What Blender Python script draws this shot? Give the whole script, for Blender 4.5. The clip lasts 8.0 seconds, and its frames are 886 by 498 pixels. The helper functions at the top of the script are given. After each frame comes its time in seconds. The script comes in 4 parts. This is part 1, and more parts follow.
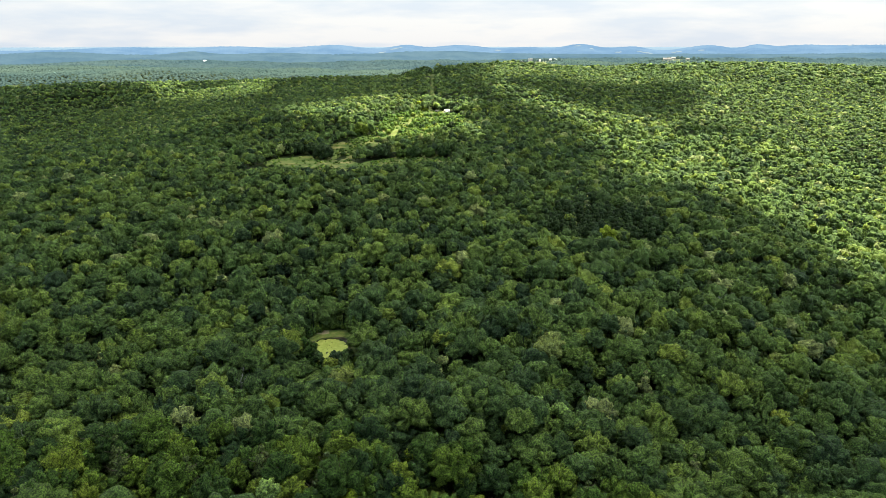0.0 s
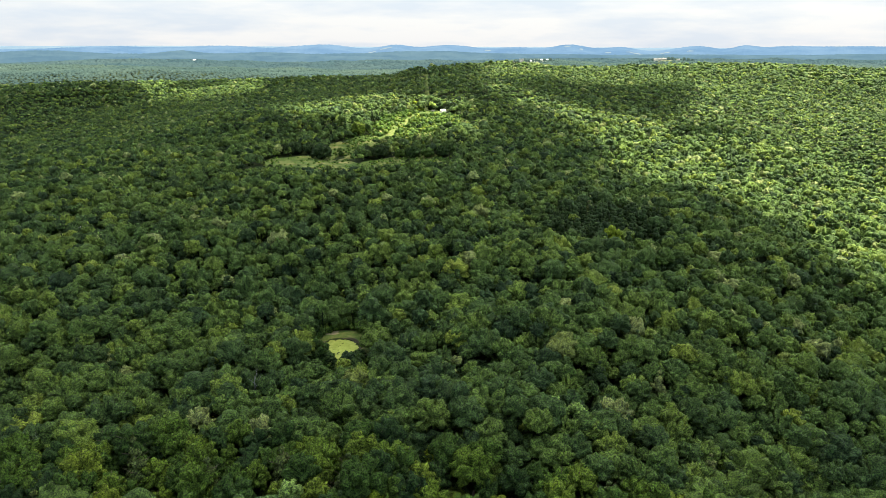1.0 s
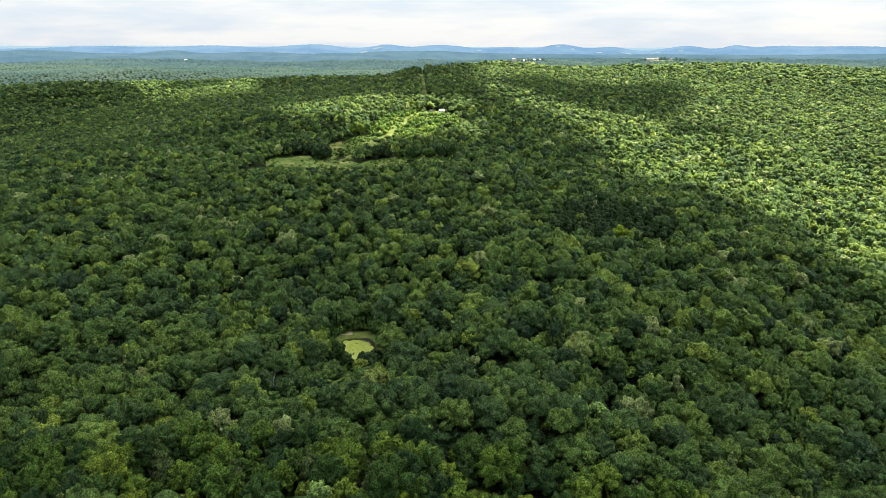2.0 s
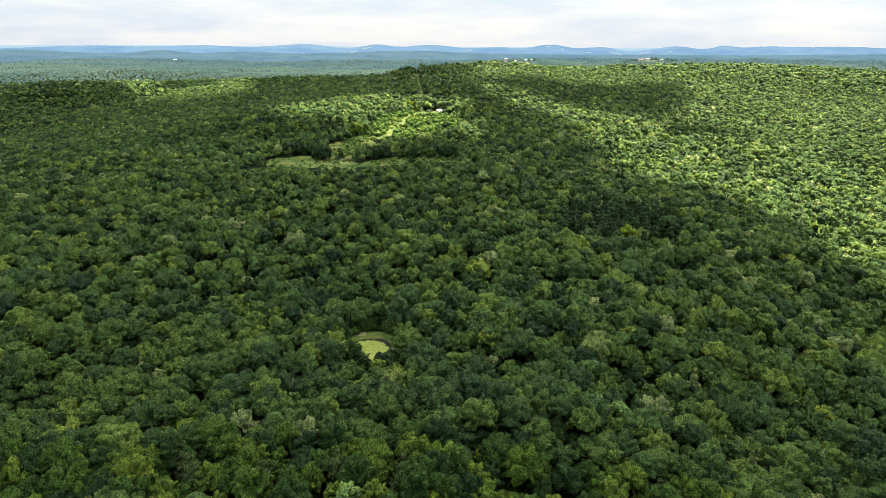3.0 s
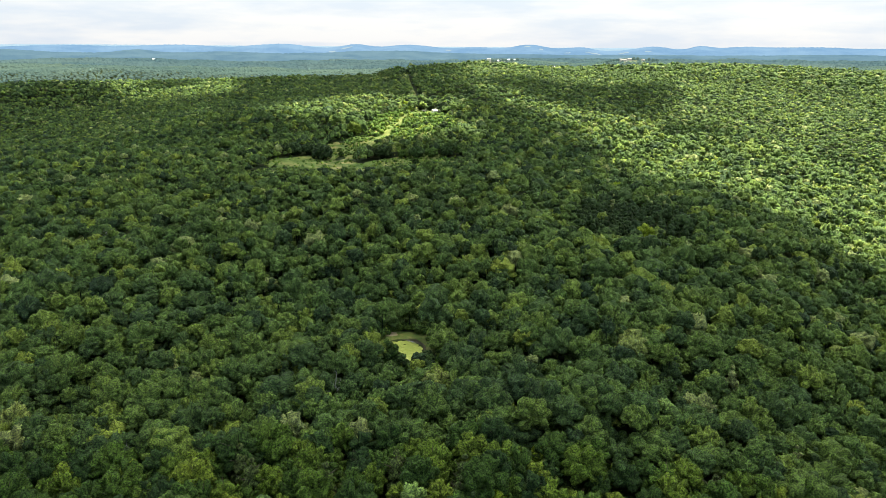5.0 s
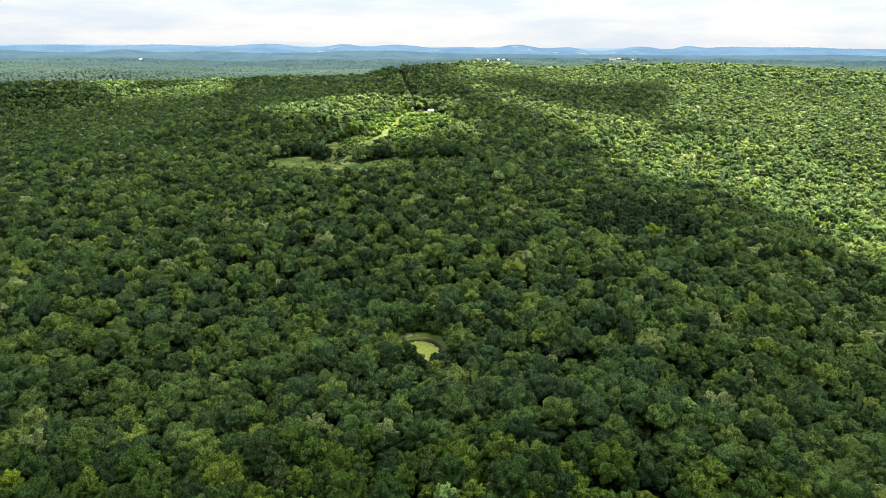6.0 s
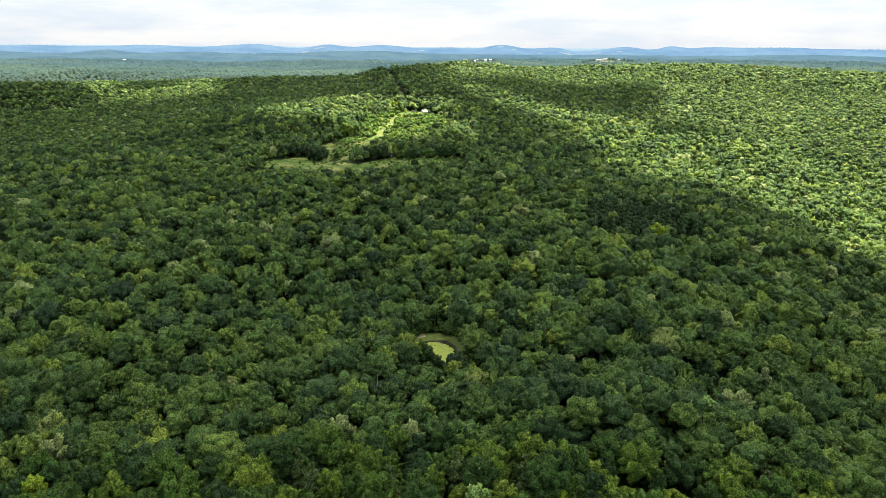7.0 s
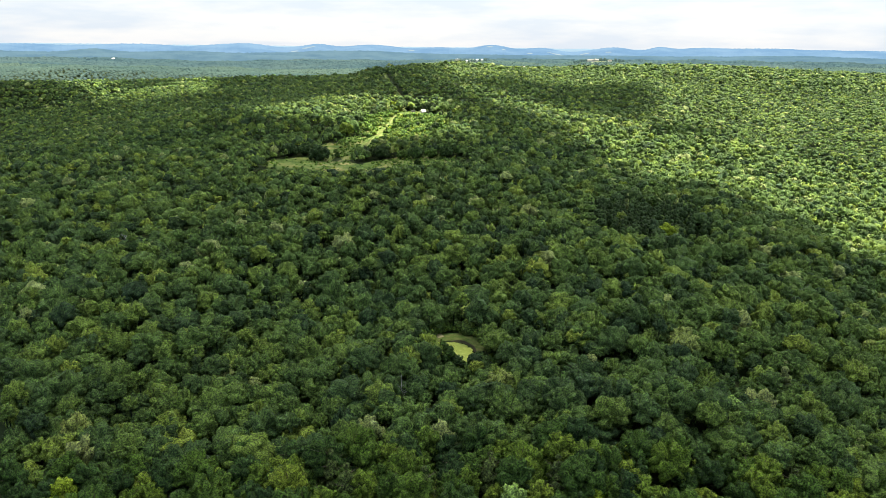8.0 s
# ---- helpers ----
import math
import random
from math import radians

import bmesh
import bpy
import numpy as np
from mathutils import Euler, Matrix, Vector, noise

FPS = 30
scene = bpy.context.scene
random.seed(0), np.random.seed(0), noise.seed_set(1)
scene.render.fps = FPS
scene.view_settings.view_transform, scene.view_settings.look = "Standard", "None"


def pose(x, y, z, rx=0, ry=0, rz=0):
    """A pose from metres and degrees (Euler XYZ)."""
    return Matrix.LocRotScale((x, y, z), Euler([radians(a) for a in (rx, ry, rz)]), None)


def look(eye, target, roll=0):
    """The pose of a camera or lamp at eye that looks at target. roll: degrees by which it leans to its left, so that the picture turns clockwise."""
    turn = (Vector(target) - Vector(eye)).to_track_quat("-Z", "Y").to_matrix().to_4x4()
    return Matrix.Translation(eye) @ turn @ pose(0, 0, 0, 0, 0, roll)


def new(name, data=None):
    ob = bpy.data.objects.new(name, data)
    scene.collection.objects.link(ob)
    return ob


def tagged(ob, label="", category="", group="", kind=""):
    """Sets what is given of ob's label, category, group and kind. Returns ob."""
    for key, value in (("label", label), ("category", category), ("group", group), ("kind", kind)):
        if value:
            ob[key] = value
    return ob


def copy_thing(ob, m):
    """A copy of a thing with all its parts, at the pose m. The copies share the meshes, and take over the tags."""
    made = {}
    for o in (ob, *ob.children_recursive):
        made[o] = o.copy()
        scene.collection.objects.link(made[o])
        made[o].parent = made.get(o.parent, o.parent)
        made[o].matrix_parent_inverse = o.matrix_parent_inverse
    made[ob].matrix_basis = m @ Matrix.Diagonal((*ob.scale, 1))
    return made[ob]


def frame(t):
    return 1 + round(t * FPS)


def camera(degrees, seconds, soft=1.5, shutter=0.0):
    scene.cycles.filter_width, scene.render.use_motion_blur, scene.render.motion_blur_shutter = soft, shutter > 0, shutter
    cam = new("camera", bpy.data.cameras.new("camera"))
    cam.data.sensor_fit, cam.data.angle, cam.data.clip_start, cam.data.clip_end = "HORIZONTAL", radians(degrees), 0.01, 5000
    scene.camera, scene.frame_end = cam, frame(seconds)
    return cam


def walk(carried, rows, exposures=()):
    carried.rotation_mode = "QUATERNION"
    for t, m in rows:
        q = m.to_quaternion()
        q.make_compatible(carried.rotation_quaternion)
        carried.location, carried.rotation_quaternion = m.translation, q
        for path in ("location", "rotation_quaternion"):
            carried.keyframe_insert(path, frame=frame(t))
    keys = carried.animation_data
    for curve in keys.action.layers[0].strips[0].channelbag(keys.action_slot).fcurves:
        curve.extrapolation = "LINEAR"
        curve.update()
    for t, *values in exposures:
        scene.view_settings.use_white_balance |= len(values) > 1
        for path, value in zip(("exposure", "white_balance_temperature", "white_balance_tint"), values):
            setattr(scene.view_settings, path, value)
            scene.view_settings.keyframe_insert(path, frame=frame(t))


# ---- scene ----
cam = camera(58.4, 8.0, soft=0.5)
PATH = [
    (0, (50.855, 0.41, 122.398), (50.653, 2.337, 121.902), 0.0),
    (0.5, (45.64, 0.117, 122.382), (45.455, 2.046, 121.886), 0.1),
    (1, (40.403, -0.229, 122.37), (40.231, 1.701, 121.874), 0.2),
    (1.5, (34.87, -0.655, 122.379), (34.71, 1.275, 121.883), 0.2),
    (3, (16.842, -1.997, 122.365), (16.725, -0.063, 121.869), 0.3),
    (3.5, (10.448, -2.401, 122.339), (10.346, -0.466, 121.843), 0.3),
    (4, (3.909, -2.742, 122.286), (3.823, -0.807, 121.79), 0.3),
    (4.5, (-2.638, -3.011, 122.226), (-2.709, -1.074, 121.729), 0.4),
    (5, (-9.272, -3.187, 122.214), (-9.328, -1.25, 121.718), 0.4),
    (6.5, (-29.701, -3.552, 122.375), (-29.702, -1.614, 121.879), 0.4),
    (7, (-36.713, -3.528, 122.395), (-36.693, -1.59, 121.9), 0.4),
    (7.5, (-43.87, -3.388, 122.384), (-43.834, -1.451, 121.889), 0.5),
    (8, (-51.12, -3.172, 122.366), (-51.068, -1.235, 121.871), 0.6),
]
walk(cam, [(t, look(eye, target, roll)) for t, eye, target, roll in PATH], [(0.0, 2.05), (4.0, 2.08), (8.0, 2.13)])

# ---- world, sun, exposure ----
SUN_AZ, SUN_EL = radians(28), radians(65)      # bearing from +y towards +x, and height
SUN_DIR = Vector((math.sin(SUN_AZ) * math.cos(SUN_EL), math.cos(SUN_AZ) * math.cos(SUN_EL), math.sin(SUN_EL)))


def build_world():
    w = bpy.data.worlds.new("sky")
    scene.world = w
    w.use_nodes = True
    nt = w.node_tree
    nt.nodes.clear()
    out = nt.nodes.new("ShaderNodeOutputWorld")
    sky = nt.nodes.new("ShaderNodeTexSky")
    sky.sky_type = 'NISHITA'
    sky.sun_disc = False
    sky.sun_elevation, sky.sun_rotation = SUN_EL, SUN_AZ
    sky.air_density, sky.dust_density = 1.0, 1.5
    blue = nt.nodes.new("ShaderNodeBackground")
    blue.inputs["Strength"].default_value = 0.13
    nt.links.new(sky.outputs[0], blue.inputs["Color"])
    tc = nt.nodes.new("ShaderNodeTexCoord")
    mp = nt.nodes.new("ShaderNodeMapping")
    mp.inputs["Scale"].default_value = (5.0, 5.0, 30.0)
    nt.links.new(tc.outputs["Generated"], mp.inputs["Vector"])
    no = nt.nodes.new("ShaderNodeTexNoise")
    no.inputs["Scale"].default_value = 1.3
    no.inputs["Detail"].default_value = 6
    no.inputs["Roughness"].default_value = 0.55
    nt.links.new(mp.outputs[0], no.inputs["Vector"])
    tone = nt.nodes.new("ShaderNodeValToRGB")
    tone.color_ramp.elements[0].position, tone.color_ramp.elements[0].color = 0.38, (0.75, 0.84, 0.955, 1)
    tone.color_ramp.elements[1].position, tone.color_ramp.elements[1].color = 0.60, (0.98, 0.99, 1.0, 1)
    nt.links.new(no.outputs[0], tone.inputs[0])
    white = nt.nodes.new("ShaderNodeBackground")
    white.inputs["Strength"].default_value = 0.236
    nt.links.new(tone.outputs[0], white.inputs["Color"])
    # a clouded sky is brighter overhead than along the horizon
    up = nt.nodes.new("ShaderNodeSeparateXYZ")
    nt.links.new(tc.outputs["Generated"], up.inputs[0])
    bright = nt.nodes.new("ShaderNodeMapRange")
    bright.inputs["From Min"].default_value, bright.inputs["From Max"].default_value = 0.4, 1.0
    bright.inputs["To Min"].default_value, bright.inputs["To Max"].default_value = 0.219, 0.60
    nt.links.new(up.outputs["Z"], bright.inputs["Value"])
    nt.links.new(bright.outputs[0], white.inputs["Strength"])
    mix = nt.nodes.new("ShaderNodeMixShader")
    # cloud cover closes up towards the horizon and opens overhead
    sep = nt.nodes.new("ShaderNodeSeparateXYZ")
    nt.links.new(tc.outputs["Generated"], sep.inputs[0])
    cover = nt.nodes.new("ShaderNodeMapRange")
    cover.inputs["From Min"].default_value, cover.inputs["From Max"].default_value = 0.08, 0.75
    cover.inputs["To Min"].default_value, cover.inputs["To Max"].default_value = 0.94, 0.7
    nt.links.new(sep.outputs["Z"], cover.inputs["Value"])
    nt.links.new(cover.outputs[0], mix.inputs[0])
    nt.links.new(blue.outputs[0], mix.inputs[1])
    nt.links.new(white.outputs[0], mix.inputs[2])
    nt.links.new(mix.outputs[0], out.inputs["Surface"])


build_world()
sun_data = bpy.data.lights.new("sun", 'SUN')
sun_data.energy, sun_data.angle, sun_data.color = 5.0, radians(0.6), (1.0, 0.90, 0.66)
sun = new("sun", sun_data)
sun.matrix_world = look(SUN_DIR * 1000, (0, 0, 0))


# ---- materials ----
def nodes_of(name):
    m = bpy.data.materials.new(name)
    m.use_nodes = True
    nt = m.node_tree
    bsdf = next(n for n in nt.nodes if n.type == 'BSDF_PRINCIPLED')
    out = next(n for n in nt.nodes if n.type == 'OUTPUT_MATERIAL')
    return m, nt, bsdf, out


def noise_node(nt, scale, detail=4, rough=0.5, coord="Position"):
    geo = nt.nodes.new("ShaderNodeNewGeometry")
    n = nt.nodes.new("ShaderNodeTexNoise")
    n.inputs["Scale"].default_value = scale
    n.inputs["Detail"].default_value = detail
    n.inputs["Roughness"].default_value = rough
    nt.links.new(geo.outputs[coord], n.inputs["Vector"])
    return n.outputs[0]


def ramp(nt, fac, stops):
    r = nt.nodes.new("ShaderNodeValToRGB")
    while len(r.color_ramp.elements) < len(stops):
        r.color_ramp.elements.new(0.5)
    for e, (p, c) in zip(r.color_ramp.elements, stops):
        e.position, e.color = p, (*c, 1)
    nt.links.new(fac, r.inputs[0])
    return r.outputs[0]


def mix_rgb(nt, fac, a, b, blend='MIX'):
    m = nt.nodes.new("ShaderNodeMix")
    m.data_type, m.blend_type = 'RGBA', blend
    for sock, v in ((m.inputs[0], fac), (m.inputs[6], a), (m.inputs[7], b)):
        if isinstance(v, (int, float)):
            sock.default_value = v
        elif isinstance(v, tuple):
            sock.default_value = (*v, 1)
        else:
            nt.links.new(v, sock)
    return m.outputs[2]


def foliage(name, stops, per_tree, translucent=0.2, leaf_vary=0.6):
    """Leaves: colour by tree, brightened or darkened leaf clump by leaf clump, part of the light passing through."""
    m, nt, bsdf, out = nodes_of(name)
    if per_tree:
        info = nt.nodes.new("ShaderNodeObjectInfo")
        tint = info.outputs["Random"]
    else:
        at = nt.nodes.new("ShaderNodeAttribute")
        at.attribute_name = "tint"
        tint = at.outputs["Fac"]
    col = ramp(nt, tint, stops)
    stand = ramp(nt, noise_node(nt, 0.012, 3), [(0.35, (0.97, 0.98, 0.98)), (0.65, (1.08, 1.03, 0.95))])
    col = mix_rgb(nt, 1.0, col, stand, 'MULTIPLY')
    leaf = nt.nodes.new("ShaderNodeAttribute")
    leaf.attribute_name = "vary"
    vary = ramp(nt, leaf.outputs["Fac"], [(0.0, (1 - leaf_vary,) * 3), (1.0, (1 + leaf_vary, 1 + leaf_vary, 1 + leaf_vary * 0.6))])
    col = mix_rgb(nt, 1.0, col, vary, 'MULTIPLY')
    # sprays of leaves a hand's breadth to a metre across, shaded hollows and lit tips painted in
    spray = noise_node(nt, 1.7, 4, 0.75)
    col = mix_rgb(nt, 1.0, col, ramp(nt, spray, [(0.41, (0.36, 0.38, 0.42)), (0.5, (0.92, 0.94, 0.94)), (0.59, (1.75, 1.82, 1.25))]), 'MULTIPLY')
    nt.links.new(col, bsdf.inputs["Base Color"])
    bump = nt.nodes.new("ShaderNodeBump")
    bump.inputs["Strength"].default_value, bump.inputs["Distance"].default_value = 0.9, 0.5
    nt.links.new(spray, bump.inputs["Height"])
    nt.links.new(bump.outputs[0], bsdf.inputs["Normal"])
    bsdf.inputs["Roughness"].default_value = 0.65
    bsdf.inputs["Specular IOR Level"].default_value = 0.06
    tr = nt.nodes.new("ShaderNodeBsdfTranslucent")
    glow = mix_rgb(nt, 1.0, col, (1.7, 1.45, 0.45), 'MULTIPLY')
    nt.links.new(glow, tr.inputs["Color"])
    mx = nt.nodes.new("ShaderNodeMixShader")
    mx.inputs[0].default_value = translucent
    nt.links.new(bsdf.outputs[0], mx.inputs[1])
    nt.links.new(tr.outputs[0], mx.inputs[2])
    nt.links.new(mx.outputs[0], out.inputs["Surface"])
    return m


def plain(name, stops, scale, rough=0.8, bump=0.3, bump_scale=None, detail=5):
    m, nt, bsdf, out = nodes_of(name)
    col = ramp(nt, noise_node(nt, scale, detail, 0.6), stops)
    fine = ramp(nt, noise_node(nt, (bump_scale or scale * 6), 3), [(0.3, (0.8,) * 3), (0.7, (1.15,) * 3)])
    nt.links.new(mix_rgb(nt, 1.0, col, fine, 'MULTIPLY'), bsdf.inputs["Base Color"])
    bsdf.inputs["Roughness"].default_value = rough
    bsdf.inputs["Specular IOR Level"].default_value = 0.5 if rough < 0.5 else 0.08
    if bump:
        b = nt.nodes.new("ShaderNodeBump")
        b.inputs["Strength"].default_value = bump
        nt.links.new(noise_node(nt, bump_scale or scale * 6, 4), b.inputs["Height"])
        nt.links.new(b.outputs[0], bsdf.inputs["Normal"])
    return m


GREENS = [(0.0, (0.0205, 0.0415, 0.0265)), (0.25, (0.0350, 0.0650, 0.0310)), (0.5, (0.0555, 0.0970, 0.0340)),
          (0.75, (0.0850, 0.1300, 0.0345)), (0.93, (0.1230, 0.1640, 0.0370)), (1.0, (0.1360, 0.1708, 0.0851))]
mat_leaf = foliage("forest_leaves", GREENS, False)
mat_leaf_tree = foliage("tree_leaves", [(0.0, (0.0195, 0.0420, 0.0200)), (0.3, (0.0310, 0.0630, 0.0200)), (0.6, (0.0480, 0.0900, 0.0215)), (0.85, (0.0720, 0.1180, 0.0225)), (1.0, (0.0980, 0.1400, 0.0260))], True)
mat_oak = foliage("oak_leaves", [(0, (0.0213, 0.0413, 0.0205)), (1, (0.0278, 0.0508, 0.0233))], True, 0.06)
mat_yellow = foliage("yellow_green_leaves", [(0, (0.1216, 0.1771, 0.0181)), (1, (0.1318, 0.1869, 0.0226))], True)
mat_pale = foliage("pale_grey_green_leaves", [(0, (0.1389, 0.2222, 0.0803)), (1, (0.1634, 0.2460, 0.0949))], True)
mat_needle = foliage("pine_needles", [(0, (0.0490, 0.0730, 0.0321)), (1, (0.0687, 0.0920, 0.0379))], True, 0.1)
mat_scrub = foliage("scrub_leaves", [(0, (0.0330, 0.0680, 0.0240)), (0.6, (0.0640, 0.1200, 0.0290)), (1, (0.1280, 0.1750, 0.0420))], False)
mat_bark = plain("bark", [(0.3, (0.07, 0.055, 0.042)), (0.7, (0.15, 0.125, 0.10))], 2.0, 0.9, 0.6)
mat_bare = plain("bleached_wood", [(0.3, (0.17, 0.17, 0.175)), (0.7, (0.27, 0.27, 0.27))], 2.0, 0.9, 0.4)
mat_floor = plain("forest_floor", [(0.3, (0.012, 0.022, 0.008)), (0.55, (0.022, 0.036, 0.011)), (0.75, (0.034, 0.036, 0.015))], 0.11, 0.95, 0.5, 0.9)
mat_grass = plain("meadow_grass", [(0.30, (0.0319, 0.0667, 0.0145)), (0.48, (0.0696, 0.1102, 0.0232)), (0.58, (0.1232, 0.1421, 0.0435)), (0.70, (0.2320, 0.2030, 0.0870))], 0.055, 0.9, 0.6, 0.8, 8)
mat_track = plain("worn_grass_track", [(0.3, (0.070, 0.096, 0.028)), (0.7, (0.145, 0.145, 0.062))], 0.25, 0.9, 0.4, 2.0)
mat_dirt = plain("bare_bank_earth", [(0.32, (0.0488, 0.0914, 0.0180)), (0.5, (0.0825, 0.1131, 0.0288)), (0.64, (0.1275, 0.1348, 0.0486))], 0.24, 0.92, 0.6, 1.2)
mat_mud = plain("wet_mud", [(0.3, (0.0240, 0.0252, 0.0144)), (0.7, (0.0504, 0.0432, 0.0264))], 0.5, 0.6, 0.4, 2.0)
mat_clay = plain("bare_clay", [(0.3, (0.2019, 0.1720, 0.1018)), (0.7, (0.3335, 0.2808, 0.1755))], 0.4, 0.92, 0.4, 2.0)
mat_weed = plain("duckweed", [(0.3, (0.147, 0.193, 0.034)), (0.55, (0.205, 0.248, 0.052)), (0.75, (0.30, 0.32, 0.10))], 0.5, 0.6, 0.15, 3.0)
mat_white_metal = plain("white_roof_metal", [(0.3, (0.72, 0.73, 0.74)), (0.7, (0.82, 0.82, 0.82))], 0.6, 0.35, 0.0)
mat_wall = plain("cream_siding", [(0.3, (0.5, 0.47, 0.42)), (0.7, (0.62, 0.59, 0.54))], 0.8, 0.7, 0.0)
mat_grey_roof = plain("grey_shingle", [(0.3, (0.16, 0.15, 0.15)), (0.7, (0.26, 0.25, 0.24))], 0.8, 0.8, 0.2)
mat_dark_glass = nodes_of("window_glass")[0]
g_b = mat_dark_glass.node_tree.nodes["Principled BSDF"]
g_b.inputs["Base Color"].default_value, g_b.inputs["Roughness"].default_value = (0.02, 0.025, 0.03, 1), 0.08


def water():
    m, nt, bsdf, out = nodes_of("pond_water")
    bsdf.inputs["Base Color"].default_value = (0.018, 0.028, 0.016, 1)
    bsdf.inputs["Roughness"].default_value = 0.06
    b = nt.nodes.new("ShaderNodeBump")
    b.inputs["Strength"].default_value = 0.05
    nt.links.new(noise_node(nt, 1.2, 3), b.inputs["Height"])
    nt.links.new(b.outputs[0], bsdf.inputs["Normal"])
    return m


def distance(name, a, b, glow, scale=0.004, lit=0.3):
    """A plain backdrop of distance: far land with the air's haze painted in as bluish colour and a little glow."""
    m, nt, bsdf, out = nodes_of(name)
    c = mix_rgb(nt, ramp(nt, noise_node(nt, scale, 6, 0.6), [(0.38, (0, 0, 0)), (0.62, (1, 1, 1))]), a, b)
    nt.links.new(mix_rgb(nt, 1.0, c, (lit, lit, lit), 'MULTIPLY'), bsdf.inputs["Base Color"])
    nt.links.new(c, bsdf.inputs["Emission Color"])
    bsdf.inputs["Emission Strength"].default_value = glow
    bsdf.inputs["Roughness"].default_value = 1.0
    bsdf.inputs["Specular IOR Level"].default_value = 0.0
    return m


mat_water = water()
# aerial haze is painted into these colours and their emission
mat_hazed_woods = distance("hazed_far_woods", (0.0342, 0.0586, 0.0550), (0.0496, 0.0759, 0.0625), 0.5, 0.004, 0.6)
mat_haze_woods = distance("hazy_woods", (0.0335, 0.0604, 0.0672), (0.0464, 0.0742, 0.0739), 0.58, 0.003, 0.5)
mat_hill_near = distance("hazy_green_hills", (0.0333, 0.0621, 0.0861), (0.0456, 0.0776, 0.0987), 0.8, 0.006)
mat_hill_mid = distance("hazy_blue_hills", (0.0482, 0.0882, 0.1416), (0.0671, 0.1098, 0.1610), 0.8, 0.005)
mat_hill_far = distance("haze_blue_hills", (0.100, 0.145, 0.185), (0.108, 0.152, 0.190), 0.75)
mat_hazed_field = distance("haze_tinted_fields", (0.088, 0.120, 0.142), (0.122, 0.150, 0.162), 0.8, 0.02)


def cloud_material():
    m, nt, bsdf, out = nodes_of("cloud")
    nt.nodes.remove(bsdf)
    tr = nt.nodes.new("ShaderNodeBsdfTransparent")
    tl = nt.nodes.new("ShaderNodeBsdfTranslucent")
    tl.inputs["Color"].default_value = (0.45, 0.48, 0.52, 1)
    mx = nt.nodes.new("ShaderNodeMixShader")
    mx.inputs[0].default_value = 0.32
    nt.links.new(tr.outputs[0], mx.inputs[1])
    nt.links.new(tl.outputs[0], mx.inputs[2])
    nt.links.new(mx.outputs[0], out.inputs["Surface"])
    return m


mat_cloud = cloud_material()


# ---- the lie of the land ----
# heights of the ridge and its side valleys, row by row away from the near end, column by column across
LAND_ROWS = [200, 270, 360, 470, 610, 790, 1010, 1250, 1450, 1680, 1950]
LAND_COLS = [-0.6, -0.45, -0.3, -0.15, 0.0, 0.15, 0.3, 0.45, 0.6]
LAND = [
    [-30, -20, -19, -16, -17, -30, -31, -38, -53],
    [-25, -21, -19, -17, -17, -9, -21, -34, -52],
    [-14, -10, -13, -18, -12, -4, -9, -21, -44],
    [-7, -1, 3, 5, 4, 1, 0, -14, -44],
    [-3, 4, 10, 15, 22, 3, 4, -31, -70],
    [-2, 5, 15, 4, 26, -4, 0, -31, -61],
    [-43, -4, 37, 38, 35, 21, 16, -11, -38],
    [-50, -7, 15, 45, 77, 44, 39, 4, 15],
    [-8, 6, 33, 48, 72, 51, 63, 2, 49],
    [62, 70, 70, 77, 111, 103, 115, 118, 86],
    [-49, -39, -38, -29, 7, -4, 5, 9, -14],
]
KNOLLS = [(-190, 1600, -9, 100, 130), (150, 1640, -7, 90, 130), (-720, 1450, -12, 120, 90), (-860, 1550, 14, 120, 70), (299, 1242, 9, 70, 90), (-290, 1450, -8, 90, 80), (-125, 1432, 10, 60, 80), (215, 424, -10, 45, 45), (426, 941, -13, 60, 75)]
POND = (-37.6, 331.0, -11.4)
RNG = np.random.default_rng(7)


def smooth(a, b, v):
    t = np.clip((v - a) / (b - a), 0, 1)
    return t * t * (3 - 2 * t)


def waves(x, y, step, seed):
    """Soft rolling relief from a few crossing swells, -1 to 1."""
    r = np.random.default_rng(seed)
    total = np.zeros_like(np.asarray(x, float))
    for k in range(7):
        a, f, p = r.uniform(0, math.tau), r.uniform(0.6, 1.7) / step, r.uniform(0, math.tau)
        total = total + np.sin((np.cos(a) * x + np.sin(a) * y) * f * math.tau + p)
    return total / 4.2


